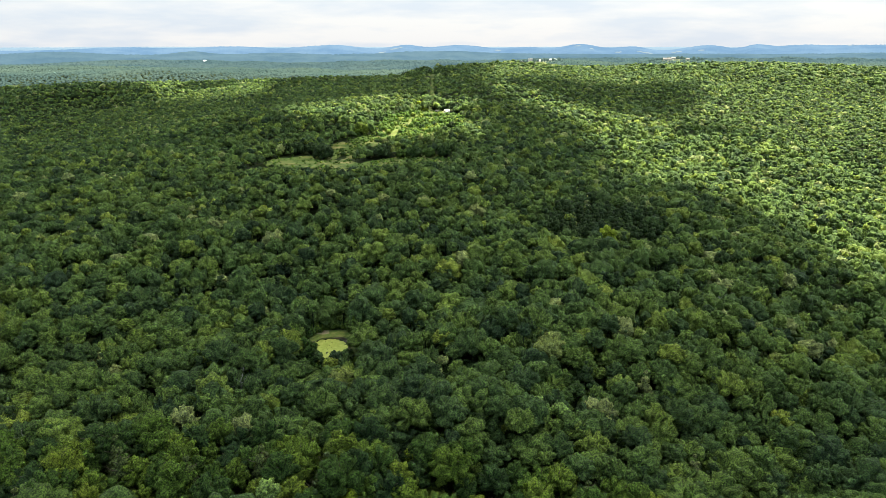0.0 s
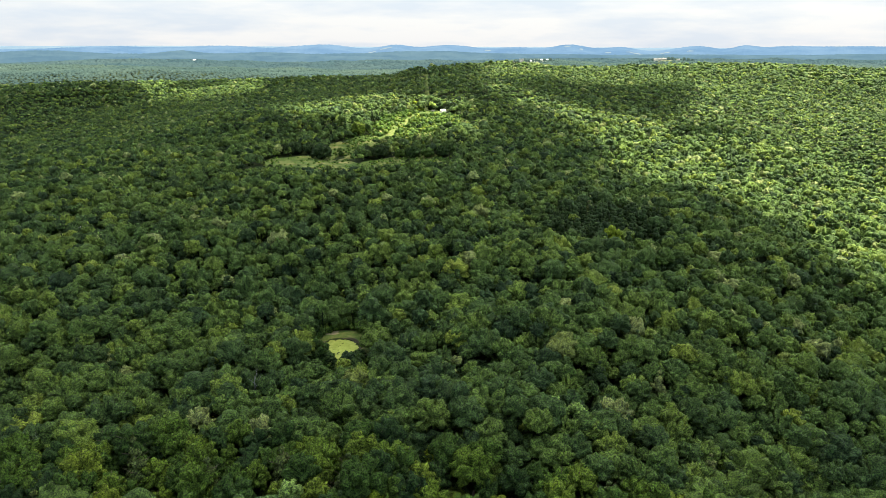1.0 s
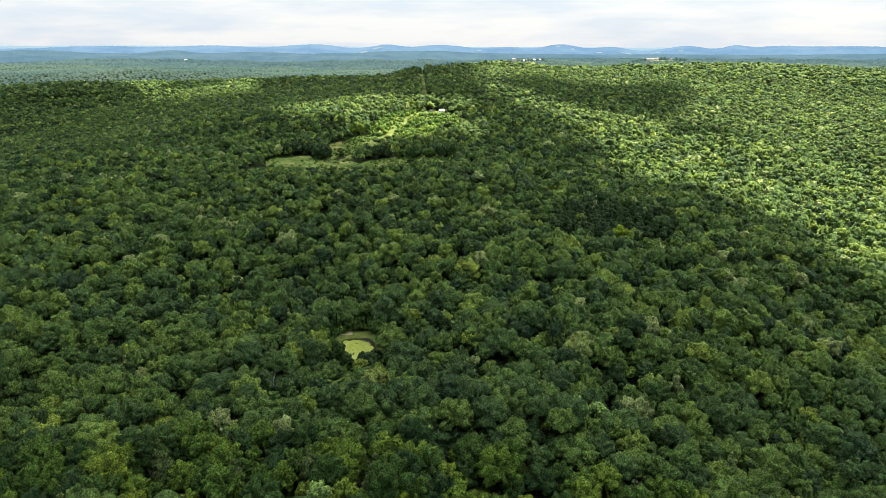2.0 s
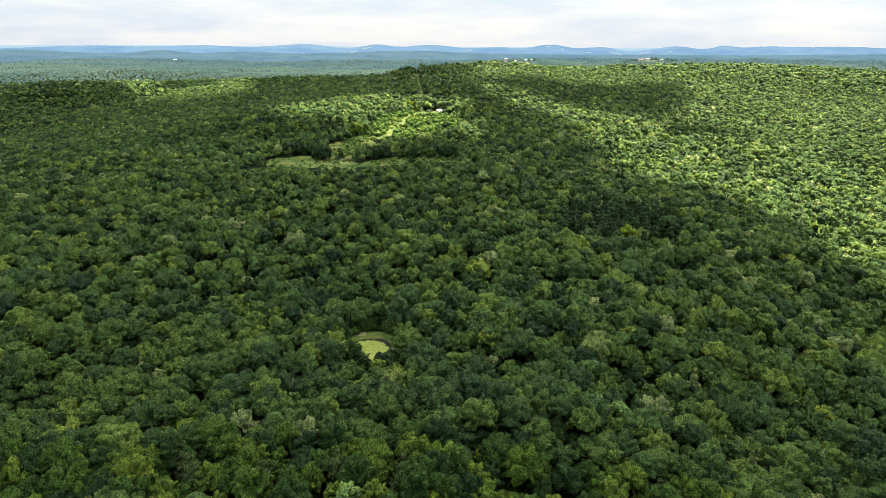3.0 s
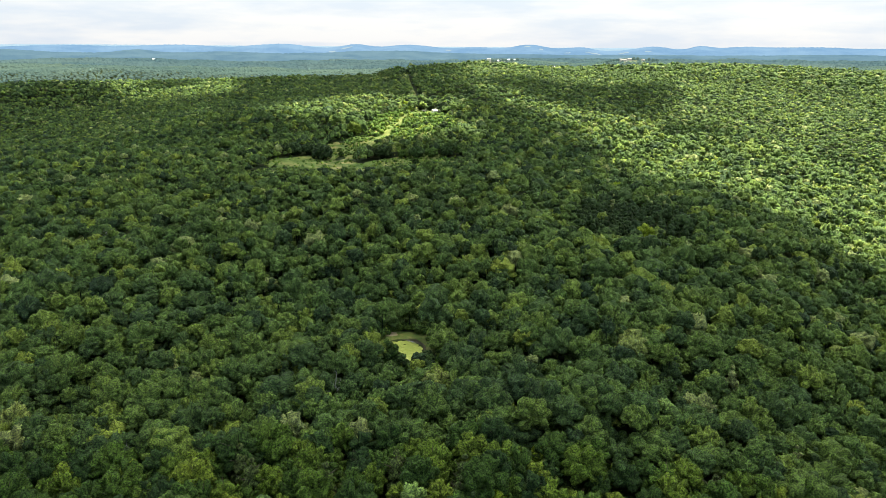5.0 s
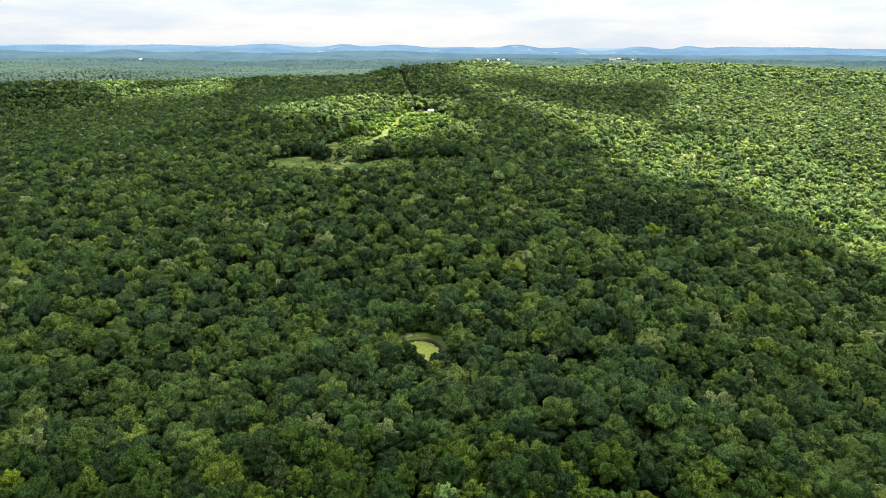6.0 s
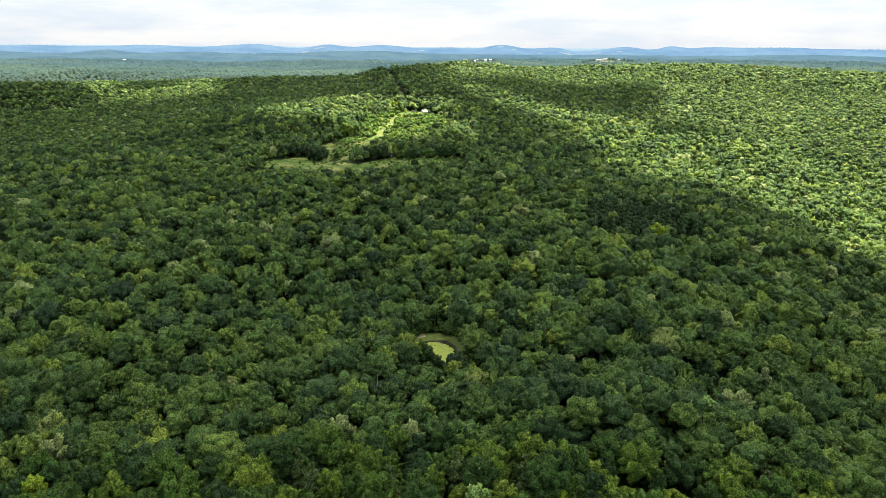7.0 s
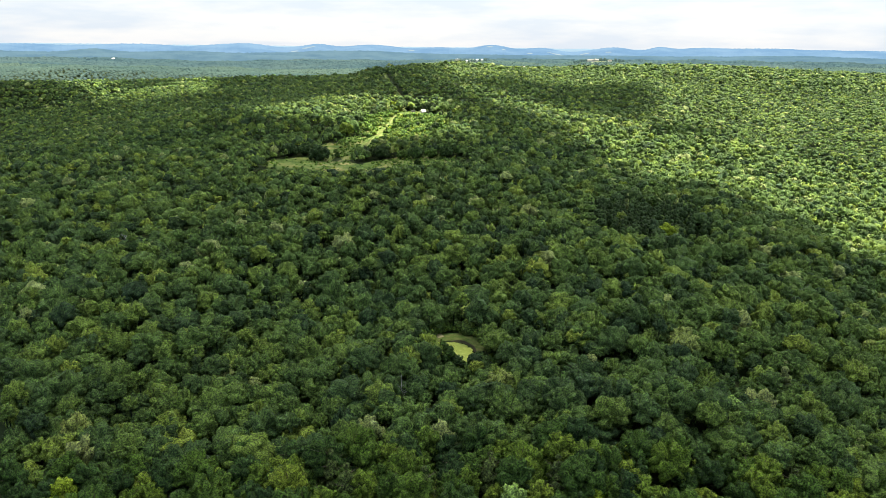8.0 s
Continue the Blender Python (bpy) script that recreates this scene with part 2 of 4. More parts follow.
def land(x, y):
    """Ground height at x, y (arrays)."""
    x, y = np.asarray(x, float), np.asarray(y, float)
    yy = np.clip(y, 150, 2050)
    u, v = np.clip(x / yy, -0.75, 0.75), np.log(yy)
    top, bottom = np.zeros_like(x), np.full_like(x, 1e-9)
    for r, row in zip(LAND_ROWS, LAND):
        for c, h in zip(LAND_COLS, row):
            wgt = np.exp(-((u - c) / 0.115) ** 2 - ((v - math.log(r)) / 0.15) ** 2)
            top, bottom = top + wgt * h, bottom + wgt
    z = top / bottom
    for cx, cy, h, rx, ry in KNOLLS:
        z = z + h * np.exp(-((x - cx) / rx) ** 2 - ((y - cy) / ry) ** 2)
    east = smooth(-300, 300, x)
    plateau = 40 + 12 * smooth(2100, 3000, y) + (4 + 5 * (1 - east)) * waves(x, y, 900, 3) + 3.5 * waves(x, y, 300, 4) + 15 * east
    plateau = plateau + 15 * np.exp(-((x - 90) / 170) ** 2 - ((y - 2570) / 150) ** 2) + 22 * np.exp(-((x - 490) / 130) ** 2 - ((y - 2460) / 130) ** 2)
    z = z + (plateau - z) * smooth(1880, 2200, y)
    z = z + (-40 - z) * smooth(3450, 3900, np.hypot(x, y))
    z = z + 1.6 * waves(x, y, 110, 5)
    d = np.hypot((x - POND[0] - 1) / 24, (y - POND[1] - 3) / 28)
    z = z + (POND[2] + 0.25 - z) * (1 - smooth(0.75, 1.5, d))
    w = np.hypot((x - POND[0]) / 11.0, (y - POND[1]) / 15.2)
    return z - 0.9 * (1 - smooth(0.85, 1.05, w))


def mesh_of(name, verts, faces, mat, tint=None, normals=None, vary=None):
    """One mesh from arrays of corners (n, 3) and of four- or three-cornered faces (m, k)."""
    verts, faces = np.asarray(verts, np.float32), np.asarray(faces, np.int32)
    me = bpy.data.meshes.new(name)
    m, k = faces.shape
    me.vertices.add(len(verts))
    me.vertices.foreach_set("co", verts.ravel())
    me.loops.add(m * k)
    me.loops.foreach_set("vertex_index", faces.ravel())
    me.polygons.add(m)
    me.polygons.foreach_set("loop_start", np.arange(0, m * k, k, dtype=np.int32))
    me.update(calc_edges=True)
    for key, values in (("tint", tint), ("vary", vary)):
        if values is not None:
            at = me.attributes.new(key, 'FLOAT', 'FACE')
            at.data.foreach_set("value", np.asarray(values, np.float32))
    if normals is not None:
        at = me.attributes.new("custom_normal", 'FLOAT_VECTOR', 'POINT')
        at.data.foreach_set("vector", np.ascontiguousarray(normals, np.float32).ravel())
    me.materials.append(mat)
    return me


def grid_faces(nx, ny):
    i = np.arange(nx * ny).reshape(ny, nx)
    return np.stack([i[:-1, :-1], i[:-1, 1:], i[1:, 1:], i[1:, :-1]], -1).reshape(-1, 4)


def build_ground():
    k = np.linspace(-1, 1, 241)
    xs = 320 * np.sinh(k * 3.45)
    near = np.linspace(-1800, 150, 30)[:-1]
    ys = np.concatenate([near, 150 * np.exp(np.linspace(0, math.log(4900 / 150), 330))])
    X, Y = np.meshgrid(xs, ys)
    Z = land(X, Y)
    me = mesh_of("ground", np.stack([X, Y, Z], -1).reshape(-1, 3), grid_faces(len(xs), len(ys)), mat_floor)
    for p in me.polygons:
        p.use_smooth = True
    return tagged(new("ground", me), "dark leaf-littered forest floor over a rolling ridge", "ground", kind="structure")


build_ground()


def patch(name, outline, mat, lift, label, category, rings=14, kind="structure"):
    """A piece of ground cover laid on the land: outline(a) gives x, y round its edge; it thins out to nothing there."""
    n = 72
    cx, cy = np.mean([outline(a) for a in np.linspace(0, math.tau, n, endpoint=False)], axis=0)
    V, Fc = [], []
    for i in range(rings + 1):
        for j in range(n):
            ex, ey = outline(j / n * math.tau)
            f = i / rings
            V.append((cx + (ex - cx) * f, cy + (ey - cy) * f, 0))
    V = np.array(V)
    edge = np.repeat(np.arange(rings + 1) / rings, n)
    V[:, 2] = land(V[:, 0], V[:, 1]) + lift * np.where(edge > 0.999, -1.5, 1.0)
    for i in range(rings):
        for j in range(n):
            Fc.append((i * n + j, i * n + (j + 1) % n, (i + 1) * n + (j + 1) % n, (i + 1) * n + j))
    return tagged(new(name, mesh_of(name, V, Fc, mat)), label, category, kind=kind)


def blob_edge(cx, cy, rx, ry, turn=0.0, rough=0.08, seed=1):
    ph = np.random.default_rng(seed).uniform(0, math.tau, 4)

    def edge(a):
        f = 1 + rough * (math.sin(2 * a + ph[0]) + 0.8 * math.sin(3 * a + ph[1]) + 0.6 * math.sin(5 * a + ph[2]) + 0.4 * math.sin(9 * a + ph[3]))
        x, y = rx * f * math.cos(a), ry * f * math.sin(a)
        return cx + x * math.cos(turn) - y * math.sin(turn), cy + x * math.sin(turn) + y * math.cos(turn)
    return edge


def inside(x, y, cx, cy, rx, ry, turn=0.0):
    dx, dy = x - cx, y - cy
    a, b = dx * math.cos(turn) + dy * math.sin(turn), -dx * math.sin(turn) + dy * math.cos(turn)
    return np.hypot(a / rx, b / ry)


# clearings: centre, half sizes, turn
MEADOWS = [(-160, 758, 43, 42, 0.15), (-74, 748, 58, 33, 0.05), (-150, 828, 11, 44, 0.0), (-62, 1016, 18, 13, 0.0)]
TRACK = [(-183, 739), (-152, 746), (-141, 775), (-128, 804), (-119, 822), (-113, 849), (-108, 883), (-98, 913), (-91, 938), (-89, 975), (-84, 998), (-69, 1015)]
RIDE = [(-72, 1055), (-80, 1110), (-88, 1170), (-105, 1322), (-118, 1432), (-128, 1520)]
HOUSE = (-51.0, 1017.0)
GLADE = (-74, 925, 54, 92, 0.0)
THICKET = (-126, 848, 24, 48, 0.1)


def to_line(x, y, line):
    best = np.full_like(np.asarray(x, float), 1e9)
    for (ax, ay), (bx, by) in zip(line[:-1], line[1:]):
        l2 = (bx - ax) ** 2 + (by - ay) ** 2
        t = np.clip(((x - ax) * (bx - ax) + (y - ay) * (by - ay)) / l2, 0, 1)
        best = np.minimum(best, np.hypot(x - ax - t * (bx - ax), y - ay - t * (by - ay)))
    return best


def ribbon(name, line, width, mat, lift, label):
    """A strip of worn ground along a line, laid on the land."""
    pts = []
    for (ax, ay), (bx, by) in zip(line[:-1], line[1:]):
        n = max(2, int(math.hypot(bx - ax, by - ay) / 5))
        pts += [(ax + (bx - ax) * i / n, ay + (by - ay) * i / n) for i in range(n)]
    pts = np.array(pts + [line[-1]])
    d = np.gradient(pts, axis=0)
    d /= np.linalg.norm(d, axis=1)[:, None]
    side = np.stack([d[:, 1], -d[:, 0]], 1)
    wob = 1 + 0.25 * waves(pts[:, 0], pts[:, 1], 18, 9)
    V = []
    for k in (-1, -0.5, 0, 0.5, 1):
        q = pts + side * (k * width / 2 * wob)[:, None]
        V.append(np.column_stack([q, land(q[:, 0], q[:, 1]) + lift * (1 - 1.8 * abs(k) ** 3)]))
    V = np.stack(V, 1).reshape(-1, 3)
    return tagged(new(name, mesh_of(name, V, grid_faces(5, len(pts)), mat)), label, "track", kind="structure")


for i, (cx, cy, rx, ry, turn) in enumerate(MEADOWS):
    patch(f"meadow_{i + 1}", blob_edge(cx, cy, rx, ry, turn, 0.10, 20 + i), mat_grass, 0.9, "rough yellow-green grass of a forest clearing", "meadow", 18)
patch("thicket_floor", blob_edge(*THICKET, 0.08, 28), mat_grass, 0.8, "grass under the bushes beside the track", "meadow", 18)
patch("glade", blob_edge(*GLADE, 0.08, 27), mat_grass, 0.8, "sunlit grass under the scrub of the glade", "meadow", 22)
ribbon("track_1", TRACK, 3.0, mat_track, 1.2, "pale worn grass track through the clearing")
ribbon("track_2", RIDE, 9, mat_grass, 0.9, "grassy ride cut straight through the woods")


# ---- the pond ----
def build_pond():
    patch("bank", blob_edge(POND[0] + 0.5, POND[1] + 4, 15.5, 22.5, 0, 0.04, 31), mat_dirt, 0.12, "bare brown earth and dry grass round a pond", "bank", 24)
    patch("mud", blob_edge(POND[0] + 0.5, POND[1] + 0.5, 11.1, 15.6, 0, 0.035, 34), mat_mud, 0.2, "wet dark mud along the pond's edge", "mud", 24)
    patch("bare_earth", blob_edge(POND[0] - 9.5, POND[1] + 20.5, 6.0, 4.2, 0.3, 0.14, 35), mat_clay, 0.3, "patch of bare tan earth on the pond bank", "earth", 8)
    edge = blob_edge(POND[0], POND[1], 10.0, 14.2, 0, 0.035, 32)
    n = 72
    ring = [edge(a) for a in np.linspace(0, math.tau, n, endpoint=False)]
    top = [(x, y, POND[2]) for x, y in ring] + [(POND[0], POND[1], POND[2])]
    tris = [(i, (i + 1) % n, n) for i in range(n)]
    pond = tagged(new("pond", mesh_of("pond", top, tris, mat_water)), "small dark pond half covered by green duckweed", "pond", kind="structure")
    # the weed: many ragged floating mats with open water along the far rim
    V, Fc = [], []
    r = np.random.default_rng(33)
    for _ in range(900):
        a, d = r.uniform(0, math.tau), math.sqrt(r.uniform(0, 1))
        x, y = POND[0] + 9.3 * d * math.cos(a), POND[1] + 13.4 * d * math.sin(a)
        if (x - POND[0]) * 0.75 + (y - POND[1]) * 0.25 > 8.3 or r.uniform() < 0.05:
            continue
        s, t0, b = r.uniform(0.5, 1.15), r.uniform(0, 6), len(V)
        for k in range(6):
            q = s * r.uniform(0.7, 1.1)
            V.append((x + q * math.cos(t0 + k * math.tau / 6), y + q * math.sin(t0 + k * math.tau / 6), POND[2] + 0.006 + 0.02 * r.uniform()))
        Fc += [(b, b + 1, b + 2, b + 3), (b, b + 3, b + 4, b + 5)]
    weed = new("duckweed", mesh_of("duckweed", V, Fc, mat_weed))
    weed.parent = pond
    weed["label"] = "bright yellow-green floating duckweed"


build_pond()


# ---- trees ----
def unit(v):
    return v / np.maximum(np.linalg.norm(v, axis=-1, keepdims=True), 1e-9)


def leaf_quads(rng, pos, nrm, size):
    """Ragged four-cornered leaf clumps at pos, facing nrm."""
    n = len(pos)
    a = unit(np.cross(nrm, rng.normal(size=(n, 3))))
    b = np.cross(nrm, a)
    q = np.empty((n, 4, 3))
    for k, (sa, sb) in enumerate(((-1, -1), (1, -1), (1, 1), (-1, 1))):
        ja, jb = rng.uniform(0.25, 0.72, (2, n, 1))
        q[:, k] = pos + (a * sa * ja + b * sb * jb) * size[:, None] + nrm * (rng.uniform(-0.15, 0.15, (n, 1)) * size[:, None])
    return q


def domes(rng, cen, rad, swell=1.0):
    """A small closed dome of five faces for every lobe, with rounded normals."""
    turn = rng.uniform(0, math.tau, len(cen))
    low, high = math.radians(-20), math.radians(46)
    ring = np.arange(4) * math.pi / 2
    q, n = [], []
    for k in range(len(cen)):
        pts = [np.stack([np.cos(ring + turn[k] + tw) * math.cos(e), np.sin(ring + turn[k] + tw) * math.cos(e), np.full(4, math.sin(e))], -1)
               for e, tw in ((low, 0.0), (high, 0.35))]
        w = [p * rad[k] * swell * rng.uniform(0.98, 1.2, (4, 1)) + cen[k] for p in pts]
        s = [unit(p + unit(cen[k] + (0, 0, 0.15)) * 0.35) for p in pts]
        for i in range(4):
            j = (i + 1) % 4
            q.append([w[0][i], w[0][j], w[1][j], w[1][i]])
            n.append([s[0][i], s[0][j], s[1][j], s[1][i]])
        q.append(list(w[1]))
        n.append(list(s[1]))
    return np.array(q), np.array(n), np.repeat(rng.uniform(0.25, 0.6, len(cen)), 5)


def clad(rng, cen, rad, n, size, loose):
    """Leaf clumps all over the outer sides of the lobes; those that sit inside a neighbour are left out."""
    k = len(cen)
    w = rad ** 2 / (rad ** 2).sum()
    pick = rng.choice(k, n * 6 + 20, p=w)
    d = unit(rng.normal(size=(len(pick), 3)))
    out = unit(cen[pick] + (0, 0, 0.35))
    pos = cen[pick] + d * rad[pick, None] * rng.uniform(0.98, 1.15, (len(pick), 1))
    keep = (d * out).sum(1) > -0.15
    for j in range(k):
        keep &= (np.linalg.norm(pos - cen[j], axis=1) > rad[j] * 0.85) | (pick == j)
    pos, d = pos[keep][:n], d[keep][:n]
    nrm = unit(d + rng.normal(size=d.shape) * loose + (0, 0, 0.4))
    q = leaf_quads(rng, pos, nrm, size * rng.uniform(0.6, 1.25, len(pos)))
    soft = unit(d * 0.9 + unit(pos) * 0.4 + nrm * 0.6)
    lobe = rng.uniform(0.05, 1, k)[pick[keep][:n]]
    return q, np.repeat(soft[:, None, :], 4, axis=1), 0.45 * lobe + 0.5 * rng.uniform(0.1, 1, len(q))


def shell_grid(n, rows):
    """Directions over the upper part of a ball: a square top of n by n cells and four sides of n by rows cells."""
    t = np.tan(np.linspace(-1, 1, n + 1) * math.pi / 4)
    q = []
    for i in range(n):
        for j in range(n):
            q.append([(t[i], t[j], 1.0), (t[i + 1], t[j], 1.0), (t[i + 1], t[j + 1], 1.0), (t[i], t[j + 1], 1.0)])
    for side in range(4):
        c, s = ((1, 0), (0, 1), (-1, 0), (0, -1))[side]
        for i in range(n):
            for j in range(n - rows, n):
                q.append([(c - s * a, s + c * a, h) for a, h in ((t[i], t[j]), (t[i + 1], t[j]), (t[i + 1], t[j + 1]), (t[i], t[j + 1]))])
    flat, back = np.unique(np.round(unit(np.array(q).reshape(-1, 3)), 5), axis=0, return_inverse=True)
    return flat, back.reshape(-1, 4)


def broadleaf(rng, n, rows, lobes, twigs, tall, leaves=0, size=0.1, loose=0.4):
    """A crown of radius 1 whose middle is the origin: a skin over heaped lobes and their sprays, with loose leaf clumps standing off it."""
    k = np.arange(lobes) + 0.5
    ph = np.arccos(1 - 1.42 * k / lobes)
    th = math.pi * (1 + 5 ** 0.5) * k + rng.uniform(0, 6)
    dirs = unit(np.stack([np.cos(th) * np.sin(ph), np.sin(th) * np.sin(ph), np.cos(ph)], -1) + rng.normal(size=(lobes, 3)) * 0.13)
    rad = rng.uniform(0.7, 1.35, lobes) * 1.12 / math.sqrt(lobes)
    cen = dirs * (1.0 - rad * rng.uniform(0.7, 1.5, lobes))[:, None] * (1, 1, tall)
    balls, sizes, owner = [cen], [rad], [np.arange(lobes)]
    if twigs:
        who = np.repeat(np.arange(lobes), twigs)
        d = unit(rng.normal(size=(len(who), 3)) + dirs[who] * 1.1 + (0, 0, 0.3))
        balls.append(cen[who] + d * rad[who, None] * 0.9)
        sizes.append(rad[who] * rng.uniform(0.3, 0.5, len(who)))
        owner.append(who)
    balls, sizes, owner = np.concatenate(balls), np.concatenate(sizes), np.concatenate(owner)
    grid, f = shell_grid(n, rows)
    d = unit(grid + rng.uniform(-0.42, 0.42, grid.shape) / n)
    b = d @ balls.T
    gap = b * b - (balls ** 2).sum(1) + sizes ** 2
    reach = np.where(gap > 0, b + np.sqrt(np.maximum(gap, 0)), 0)
    hit = reach.argmax(1)
    far = np.maximum(reach.max(1), 0.45)
    p = d * far[:, None] * rng.uniform(*((0.93, 1.05) if n > 4 else (0.90, 1.06)), (len(d), 1))
    out = unit(p - balls[hit])
    nrm = unit(np.where((reach.max(1) > 0.45)[:, None], out, d) + 0.2 * d + rng.normal(size=d.shape) * (0.2 if n > 3 else 0.12))
    shade = rng.uniform(0.25, 0.75, lobes)[owner[hit]]
    # every spray of leaves keeps some of its own tilt
    tilt = unit(np.cross(p[f[:, 2]] - p[f[:, 0]], p[f[:, 3]] - p[f[:, 1]]))
    tilt *= np.sign((tilt * d[f[:, 0]]).sum(1, keepdims=True))
    facing = unit(nrm[f] + (0.4 if n > 8 else 0.7 if n > 4 else 0.35 if n > 3 else 0.15) * tilt[:, None, :])
    pieces = [(p[f], facing, np.clip(shade[f[:, 0]] * 0.6 + rng.uniform(0.05, 0.35, len(f)), 0, 1))]
    if leaves:
        pieces.append(clad(rng, balls, sizes * 0.98, leaves, size, loose))
    return tuple(np.concatenate(k) for k in zip(*pieces))


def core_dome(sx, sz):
    """The crown's heart, closing it from the side and from below, with inner shade painted in as a dark tone."""
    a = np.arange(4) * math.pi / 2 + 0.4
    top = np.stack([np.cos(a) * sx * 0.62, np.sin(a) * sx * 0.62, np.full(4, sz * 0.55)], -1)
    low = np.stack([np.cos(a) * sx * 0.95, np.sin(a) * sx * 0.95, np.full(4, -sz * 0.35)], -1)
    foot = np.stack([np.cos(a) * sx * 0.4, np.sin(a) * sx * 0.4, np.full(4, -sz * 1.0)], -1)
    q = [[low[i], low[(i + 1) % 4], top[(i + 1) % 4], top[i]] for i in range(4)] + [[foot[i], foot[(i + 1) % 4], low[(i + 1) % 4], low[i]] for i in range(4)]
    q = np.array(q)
    # the low leaf tone paints the shade inside the crown
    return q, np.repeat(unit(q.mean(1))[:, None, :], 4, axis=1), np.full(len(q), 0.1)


def conifer(rng, n, size):
    """A pine's crown, radius 1, from -1.4 to 1.7: whorls of boughs heaped on a loose cone."""
    cen, rad = [(0, 0, 1.45), (0, 0, -0.2), (0, 0, 0.6)], [0.22, 0.62, 0.42]
    for h, m in ((0.05, 5), (0.35, 4), (0.65, 3)):
        for i in range(m):
            a = i / m * math.tau + h * 9 + rng.uniform(-0.3, 0.3)
            r = (0.66 - 0.55 * h) * rng.uniform(0.85, 1.2)
            cen.append((math.cos(a) * r, math.sin(a) * r, -1.05 + 2.7 * h + rng.uniform(-0.1, 0.1)))
            rad.append((0.40 - 0.22 * h) * rng.uniform(0.85, 1.15))
    cen, rad = np.array(cen), np.array(rad)
    pieces = [domes(rng, cen, rad)]
    if n:
        pieces.append(clad(rng, cen, rad, n, size, 0.45))
    return tuple(np.concatenate(k) for k in zip(*pieces))


def trunk_mesh(rng, name, height, radius, mat, limbs=7, spread=0.27, bare=False):
    """A tapered, slightly bent trunk with limbs that rise into the crown."""
    V, Fc = [], []

    def tube(p0, p1, r0, r1, seg=4, sides=6):
        p0, p1 = np.array(p0, float), np.array(p1, float)
        ax = unit(p1 - p0)
        s = unit(np.cross(ax, (0.3, 0.9, 0.2)))
        t = np.cross(ax, s)
        bend = unit(rng.normal(size=3)) * np.linalg.norm(p1 - p0) * 0.05
        base = len(V)
        for i in range(seg + 1):
            f = i / seg
            c = p0 + (p1 - p0) * f + bend * math.sin(f * math.pi)
            r = r0 + (r1 - r0) * f
            for k in range(sides):
                a = k / sides * math.tau
                V.append(c + (s * math.cos(a) + t * math.sin(a)) * r)
        for i in range(seg):
            for k in range(sides):
                Fc.append((base + i * sides + k, base + i * sides + (k + 1) % sides, base + (i + 1) * sides + (k + 1) % sides, base + (i + 1) * sides + k))

    tube((0, 0, -0.6), (0, 0, height * 0.86), radius * 1.25, radius * 0.25, 5, 7)
    for i in range(limbs):
        f = rng.uniform(0.35, 0.78)
        a = i / limbs * math.tau + rng.uniform(-0.4, 0.4)
        ln = height * spread * rng.uniform(0.6, 1.05)
        p = np.array((0, 0, height * f))
        e = p + np.array((math.cos(a) * ln, math.sin(a) * ln, ln * rng.uniform(0.5, 0.95)))
        tube(p, e, radius * 0.42, radius * 0.1, 3, 5)
        if bare:
            for _ in range(4):
                g = rng.uniform(0.4, 0.95)
                q = p + (e - p) * g
                tube(q, q + unit(rng.normal(size=3) + (0, 0, 0.7)) * ln * 0.45, radius * 0.14, radius * 0.03, 2, 4)
    return mesh_of(name, V, Fc, mat)


def quads_mesh(name, q, mat, tint=None, soft=None, vary=None):
    n = None if soft is None else soft.reshape(-1, 3)
    return mesh_of(name, q.reshape(-1, 3), np.arange(len(q) * 4).reshape(-1, 4), mat, tint, n, vary)


def tree_kind(seed, height, radius, mat, kind="broad", leaves=520, size=0.066, label="", category="tree", group="", tall=1.1, lobes=30, cells=11):
    """A tree thing: an Empty at its foot, with a trunk and a crown."""
    rng = np.random.default_rng(seed)
    root = tagged(new("tree"), label, category, group)
    tr = new("trunk", trunk_mesh(rng, "trunk", height, 0.018 * height + 0.05, mat_bark))
    tr.parent = root
    if kind == "pine":
        q, soft, vary = conifer(rng, leaves, size)
        q = q * (radius, radius, height * 0.24) + (0, 0, height * 0.58)
    else:
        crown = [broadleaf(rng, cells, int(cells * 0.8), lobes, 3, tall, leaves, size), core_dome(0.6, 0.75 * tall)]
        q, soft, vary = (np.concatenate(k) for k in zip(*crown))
        q = q * radius
        q[..., 2] += height - radius * tall * 1.02
    cr = new("crown", quads_mesh("crown", q, mat, None, soft, vary))
    cr.parent = root
    return root


# tree stations: a jittered lattice over the wooded wedge of land
def stations(y0, y1, step, seed, margin=0.0):
    r = np.random.default_rng(seed)
    xs = np.arange(-(0.72 * y1 + 80), 0.62 * y1 + 80, step)
    ys = np.arange(y0, y1, step * 0.88)
    X, Y = np.meshgrid(xs, ys)
    X = X + (np.arange(len(ys)) % 2)[:, None] * step / 2 + r.uniform(-0.36, 0.36, X.shape) * step
    Y = Y + r.uniform(-0.36, 0.36, Y.shape) * step
    x, y = X.ravel(), Y.ravel()
    west, east = np.maximum(0.705 * y - 40, 0.53 * y + 64), np.maximum(0.60 * y - 40, 0.44 * y + 64)
    ok = (x > -west - margin) & (x < east + margin) & (y >= y0) & (y < y1)
    return x[ok], y[ok], r


